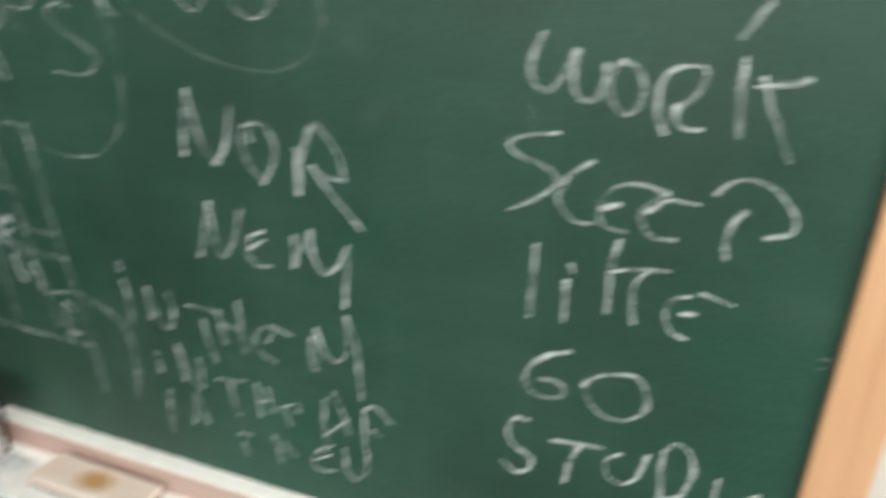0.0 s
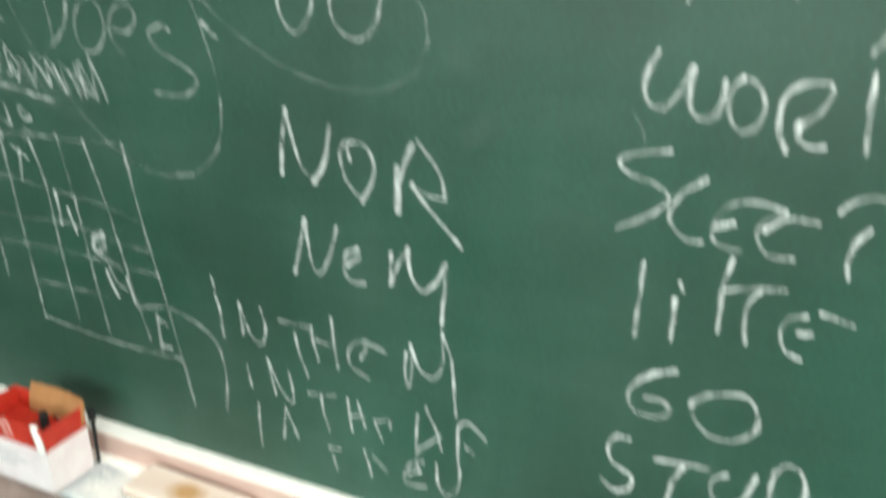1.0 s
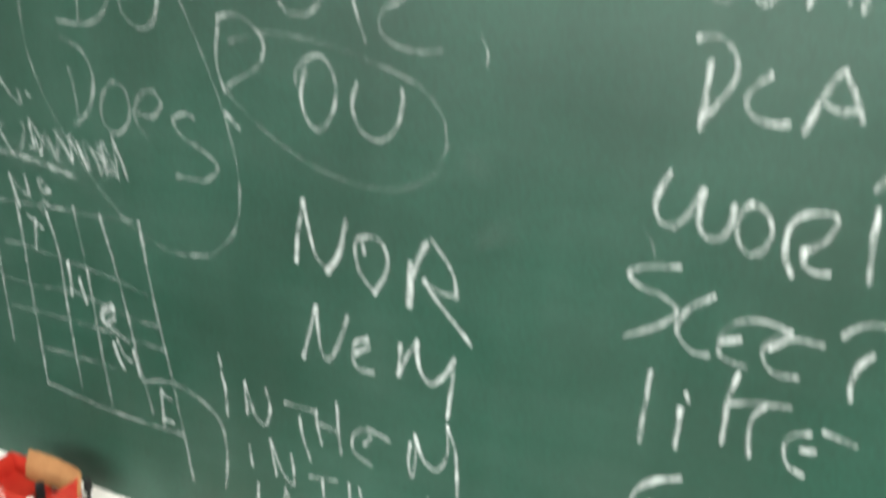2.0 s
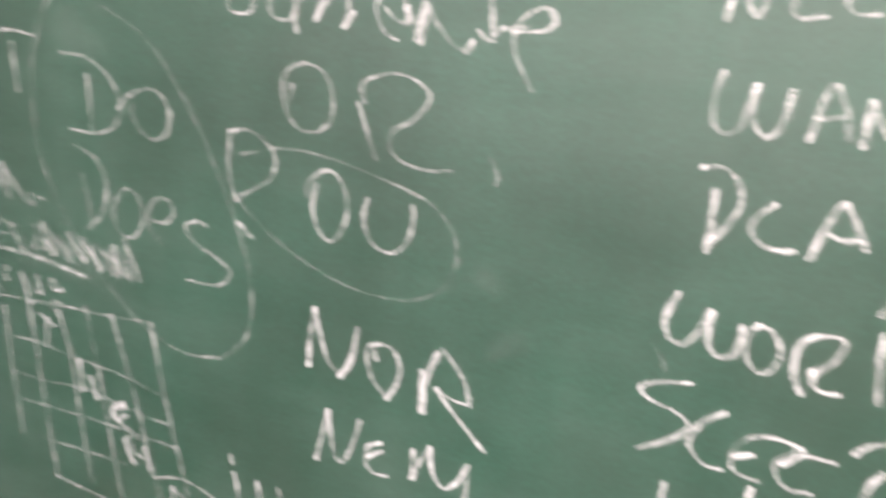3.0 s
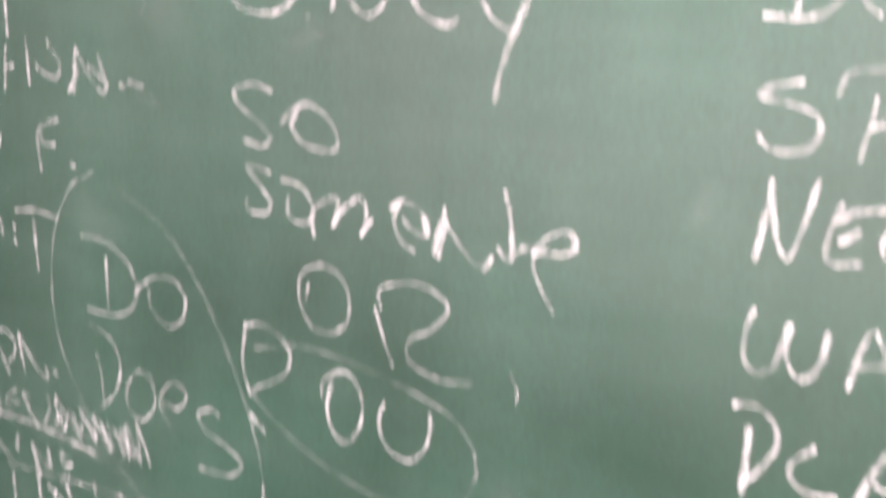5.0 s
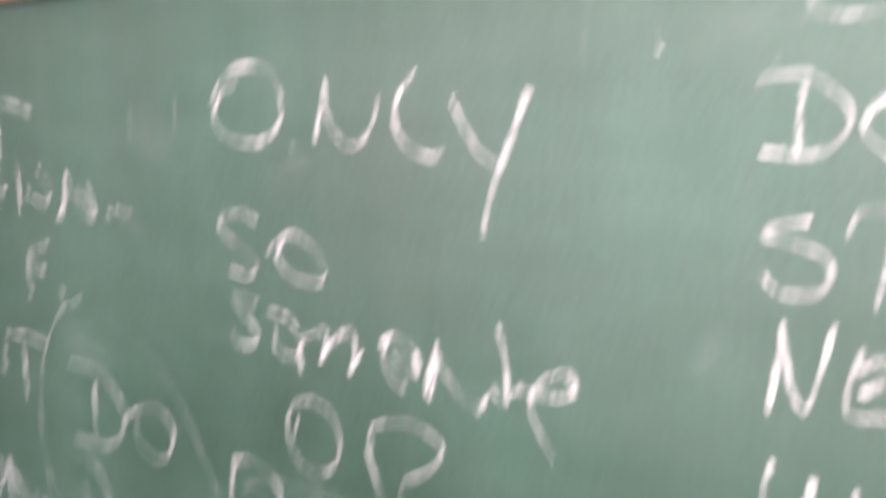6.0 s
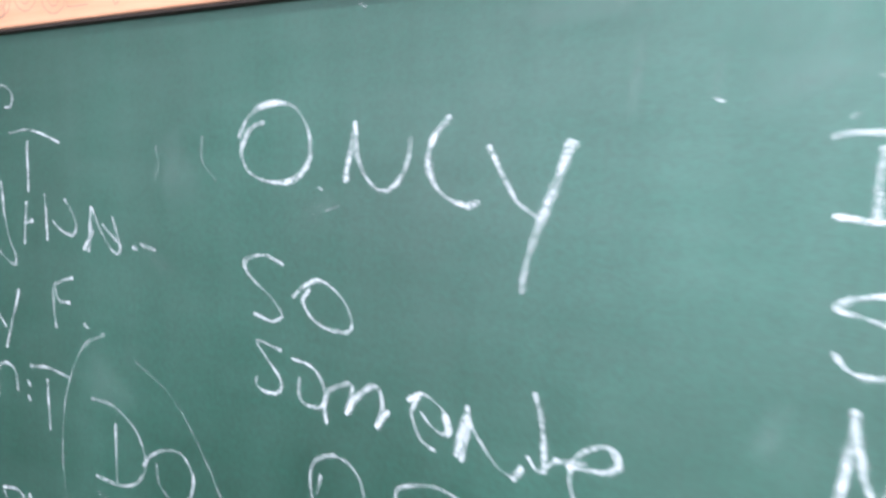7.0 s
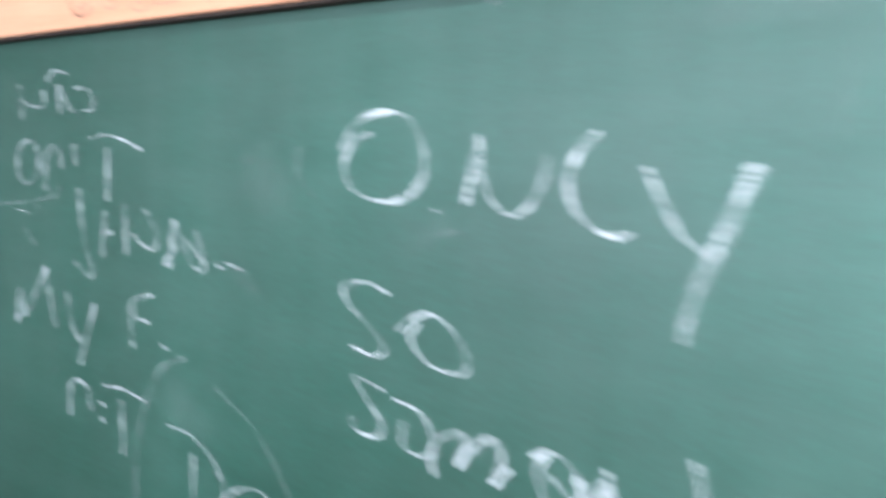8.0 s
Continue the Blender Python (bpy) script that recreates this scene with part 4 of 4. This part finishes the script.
letter(w, "F", -0.9030, 1.0528, 0.0181, 0.0523, ((0, 1), (.11, 0)), ((.13, .93), (.9, .82)), ((.07, .17), (1, .16)))
w = chalk_word("chalk_scribble", 0.0075, 0.9, "smeared chalk scribble with a line under it")
letter(w, "~", -1.2144, 1.4036, 0.0774, 0.0426, ((0, .8), (.05, .06)), ((.46, 1), (.19, .6), (.22, .31), (.35, .11)), ((.23, .51), (.53, .56)), ((.66, .92), (.85, .3), (1, 0)), ((.66, .92), (.84, .88)))
letter(w, "~", -1.1227, 1.4038, 0.0664, 0.0485, ((.11, .87), (.17, .64), (0, .18)), ((.33, 1), (.64, .49), (1, 0)), ((.3, .25), (.49, .24), (.45, .53)), ((.32, .88), (.4, .31)))
letter(w, "~", -1.0716, 1.4012, 0.0732, 0.0421, ((.19, 1), (.38, .59), (.56, .08)), ((0, .66), (.22, .2), (.42, .03)), ((.53, .82), (.78, .33), (1, .03)), ((.73, .69), (.92, 0)))
letter(w, "~", -0.9935, 1.3953, 0.0559, 0.0452, ((0, .69), (.22, .05)), ((.28, .92), (.4, .01)), ((.12, .63), (.54, .09)), ((.36, .94), (.74, 0)), ((.66, 1), (.86, .54), (1, .03)))
letter(w, "~", -1.0856, 1.3965, 0.1491, 0.0514, ((0, .25), (.08, .81), (.2, .26), (.23, .96), (.37, .18), (.37, .9), (.57, .07), (.52, .8), (.77, .01), (.68, .76), (.88, 0), (.85, 1)), ((.85, 1), (.92, .51), (1, .01)))
letter(w, "_", -1.2896, 1.3870, 0.2596, 0.0176, ((0, .95), (.19, .96), (.46, 1), (.71, .71), (1, 0)), heavy=(1.7,))
w = chalk_word("chalk_word", 0.0075, 0.95, "small white chalk letters over the table")
letter(w, "A", -1.2326, 1.3378, 0.0397, 0.0325, ((.03, 1), (0, 0)), ((.09, .96), (.51, .52), (1, .1)))
letter(w, "I", -1.1839, 1.3590, 0.0045, 0.0188, ((.89, 1), (1, .73)), ((0, .33), (.85, 0)))
letter(w, "N", -1.1500, 1.3304, 0.0343, 0.0430, ((0, .93), (.19, .47), (.35, 0)), ((.09, .89), (.62, .5), (1, .44)), ((.86, 1), (1, .44)))
letter(w, "S", -1.0987, 1.3273, 0.0224, 0.0458, ((.09, .98), (.31, .69), (.99, .7)), ((.33, 1), (1, .76)), ((.44, .38), (0, .15), (.36, 0), (.71, .31)))
w = chalk_word("chalk_word", 0.0075, 0.95, "white chalk letters beside a loop")
letter(w, "D", -1.2203, 1.4622, 0.0452, 0.0653, ((0, .95), (.67, 1), (1, .79), (.97, .5), (.75, .38)), ((.01, .86), (.41, .49), (.69, .11)), ((0, .58), (.11, 0)))
letter(w, "A", -1.1655, 1.4784, 0.0080, 0.0480, ((0, 1), (.44, .52), (1, 0)))
letter(w, "N", -1.1655, 1.4751, 0.0523, 0.0513, ((0, 1), (.39, .47), (.76, .06), (1, 0), (.95, .28)))
letter(w, ".", -1.1002, 1.4840, 0.0061, 0.0023, ((0, 1), (1, 0)))
w = chalk_word("chalk_word", 0.0075, 0.95, "small white chalk word with a tilde")
letter(w, "N", -1.3373, 2.0044, 0.0544, 0.0388, ((0, 1), (.12, 0)), ((.12, .54), (.6, .35), (1, .38), (1, .79)))
letter(w, "A", -1.2753, 2.0105, 0.0602, 0.0488, ((.39, .62), (.45, .01)), ((.45, .62), (.75, .14), (1, 0)), ((0, .78), (.25, 1), (.68, .93)))
letter(w, "O", -1.2154, 2.0116, 0.0341, 0.0264, ((0, 1), (.57, .98), (1, .55), (.91, .07), (.61, 0)))
w = chalk_word("chalk_word", 0.0080, 0.94, "white chalk word DON'T handwritten on the board")
letter(w, "O", -1.3407, 1.9228, 0.0463, 0.0534, ((.41, 1), (0, .73), (0, .19), (.35, 0), (.92, .22), (1, .61), (.78, .94), (.41, 1)))
letter(w, "N", -1.2791, 1.9178, 0.0334, 0.0536, ((0, 0), (.08, .71), (.49, 1), (.93, .85), (1, .54)))
letter(w, ",", -1.2184, 1.9509, 0.0025, 0.0199, ((0, 1), (1, 0)))
letter(w, "T", -1.1864, 1.9128, 0.0921, 0.0717, ((0, .94), (.32, 1), (.67, .93), (1, .79)), ((.36, .78), (.37, 0)))
w = chalk_word("chalk_word", 0.0083, 0.96, "white chalk word HOW handwritten on the board")
letter(w, "J", -1.2139, 1.8200, 0.0336, 0.0991, ((.16, 1), (.34, .58), (.69, .26), (1, .08), (.76, 0), (0, .13)))
letter(w, "H", -1.1626, 1.8480, 0.0450, 0.0583, ((.11, .82), (0, 0)), ((.93, 1), (1, .13)), ((.04, .43), (.36, .47)))
letter(w, "O", -1.1045, 1.8629, 0.0400, 0.0395, ((.54, 1), (.92, .56), (1, .17), (.81, 0), (.36, .09), (0, .33)))
letter(w, "W", -1.0498, 1.8479, 0.0621, 0.0468, ((.21, 1), (.13, 0)), ((.26, .98), (.48, .47), (.79, .02), (1, .11), (.8, .79)), ((0, .02), (.25, .45)), ((.56, .61), (.94, .24)), heavy=(1.1, 1.2, 1, 1.3))
letter(w, ".", -0.9662, 1.8552, 0.0323, 0.0044, ((0, .03), (.13, 0)), ((.41, 1), (1, .03)))
w = chalk_word("chalk_mark", 0.0065, 0.6, "faint chalk flourish beside chalk words")
letter(w, "-", -1.3944, 1.8475, 0.1488, 0.0733, ((0, .61), (.19, .65), (.56, .74), (.9, .86), (1, 1)), ((.3, .57), (.51, .53)), ((.65, .66), (.67, .52)), ((.47, .24), (.61, 0)))
w = chalk_word("chalk_word", 0.0088, 0.96, "white chalk letters MY F on the board")
letter(w, "M", -1.2822, 1.7510, 0.0239, 0.0701, ((0, 1), (1, 0)))
letter(w, "Y", -1.2326, 1.7136, 0.0554, 0.0802, ((0, 1), (.19, .53), (.46, .33)), ((1, .91), (.68, .35), (.51, 0)))
letter(w, "F", -1.1088, 1.7519, 0.0350, 0.0599, ((1, 1), (.31, .9), (0, .71), (.11, 0)), ((.16, .72), (.32, .52), (.84, .5)))
letter(w, "M", -1.3461, 1.7448, 0.0670, 0.0743, ((0, 0), (.11, .57), (.31, .14)), ((.41, .25), (1, 1)))
letter(w, ".", -1.0511, 1.7573, 0.0041, 0.0020, ((0, 1), (1, 0)))
w = chalk_word("chalk_word", 0.0090, 0.95, "white chalk letters NT beside a loop")
letter(w, "N", -1.2258, 1.6470, 0.0412, 0.0447, ((0, 0), (0, .73), (.46, 1), (.91, .8), (1, .34)))
letter(w, ":", -1.1619, 1.6519, 0.0026, 0.0212, ((0, 1), (.92, .89)), ((.08, .11), (1, 0)))
letter(w, "T", -1.1551, 1.6235, 0.0728, 0.0746, ((0, .95), (.43, 1), (1, .92)), ((.43, .77), (.49, 0)))
w = chalk_word("chalk_mark", 0.008, 0.4, "faint rubbed chalk bracket marks")
letter(w, ")", -0.9411, 1.9238, 0.0136, 0.0393, ((.88, 1), (1, .45), (0, 0)), heavy=(1.35,))
letter(w, "(", -0.8632, 1.9326, 0.0188, 0.0411, ((0, 1), (0, .47), (1, 0)))
letter(w, "~", -0.7058, 1.9080, 0.0133, 0.0049, ((0, 0), (1, 1)), heavy=(0.7,))
w = chalk_word("chalk_mark", 0.007, 0.7, "small white chalk specks on the board")
letter(w, ".", -0.6718, 2.0857, 0.0038, 0.0028, ((0, 1), (1, 0)))
letter(w, ".", -0.3763, 1.9980, 0.0029, 0.0013, ((0, 1), (1, 0)))
letter(w, ".", -0.7144, 1.9273, 0.0021, 0.0010, ((0, 1), (1, 0)))
w = chalk_word("chalk_mark", 0.004, 0.5, "two thin chalk lines beside the frame")
letter(w, "=", -0.0120, 1.2246, 0.0183, 0.0142, ((0, .66), (1, 1)), ((.01, 0), (.98, .42)))
w = chalk_word("chalk_mark", 0.004, 0.5, "thin faint chalk tick above a word")
letter(w, "~", -0.3075, 1.4023, 0.0171, 0.0397, ((0, 1), (.74, .53), (1, 0)))
w = chalk_word("chalk_mark", 0.0036, 0.5, "small chalk specks beside the words")
letter(w, ".", -1.2560, 1.6930, 0.0060, 0.0050, ((0, 1), (1, 0)), ((.1, 0), (.9, 1)))
letter(w, ".", -1.1720, 1.7165, 0.0040, 0.0025, ((0, 0), (1, 1)))
letter(w, ".", -0.9175, 1.8378, 0.0025, 0.0020, ((0, 1), (1, 0)))
letter(w, ".", -0.2814, 2.0098, 0.0030, 0.0020, ((0, 1), (1, 0)))
letter(w, ".", -0.2953, 1.9857, 0.0030, 0.0030, ((0, 0), (1, 1)))
RUBBED = rubbed_chalk()


def rubbed_film(x, z, length, wide, turn, label):
    """A film of rubbed chalk lying on the board, centred at x, z, wiped along the turn (degrees up from level)."""
    bm = bmesh.new()
    uv = bm.loops.layers.uv.new("film")
    c, d = math.cos(radians(turn)), math.sin(radians(turn))
    grid = []
    for i in range(9):
        u = i / 8
        bow = 0.12 * wide * math.sin(u * math.pi)
        grid.append([(bm.verts.new(((u - 0.5) * length * c - (q * wide + bow) * d, -0.0003, (u - 0.5) * length * d + (q * wide + bow) * c)), u, q + 0.5) for q in (-0.5, -0.25, 0, 0.25, 0.5)])
    for p, q in zip(grid, grid[1:]):
        for k in range(4):
            ring = (p[k], p[k + 1], q[k + 1], q[k])
            f = bm.faces.new([v[0] for v in ring])
            for loop, v in zip(f.loops, ring):
                loop[uv].uv = v[1:]
    me = bpy.data.meshes.new("rubbed_chalk")
    bm.to_mesh(me)
    bm.free()
    me.materials.append(RUBBED)
    ob = new("rubbed_chalk", me)
    ob.location = (x, 0, z)
    return tagged(ob, label, "chalk smear", "rubbed chalk on the board")


HIGH, LOW = "faint film of rubbed chalk under the top rail", "faint film of rubbed chalk between the words"
for x, z, length, wide, turn, label in (
        (-0.312, 2.012, 0.050, 0.026, 12, HIGH), (-0.318, 2.016, 0.110, 0.060, 12, HIGH), (-0.430, 2.022, 0.110, 0.012, 86, HIGH), (-0.305, 2.050, 0.200, 0.050, 8, HIGH),
        (-0.470, 2.066, 0.160, 0.030, 4, HIGH), (-0.376, 2.018, 0.050, 0.010, 88, HIGH), (-0.910, 1.942, 0.120, 0.070, -62, LOW), (-0.712, 1.910, 0.060, 0.026, 30, LOW),
        (-0.935, 1.845, 0.080, 0.030, -28, LOW), (-0.480, 1.474, 0.060, 0.034, -20, LOW), (-0.450, 1.404, 0.070, 0.040, 20, LOW),
        (-1.060, 1.392, 0.260, 0.075, -8, LOW), (-1.020, 1.690, 0.120, 0.070, -40, LOW), (-0.325, 1.775, 0.060, 0.030, 80, LOW)):
    rubbed_film(x, z, length, wide, turn, label)
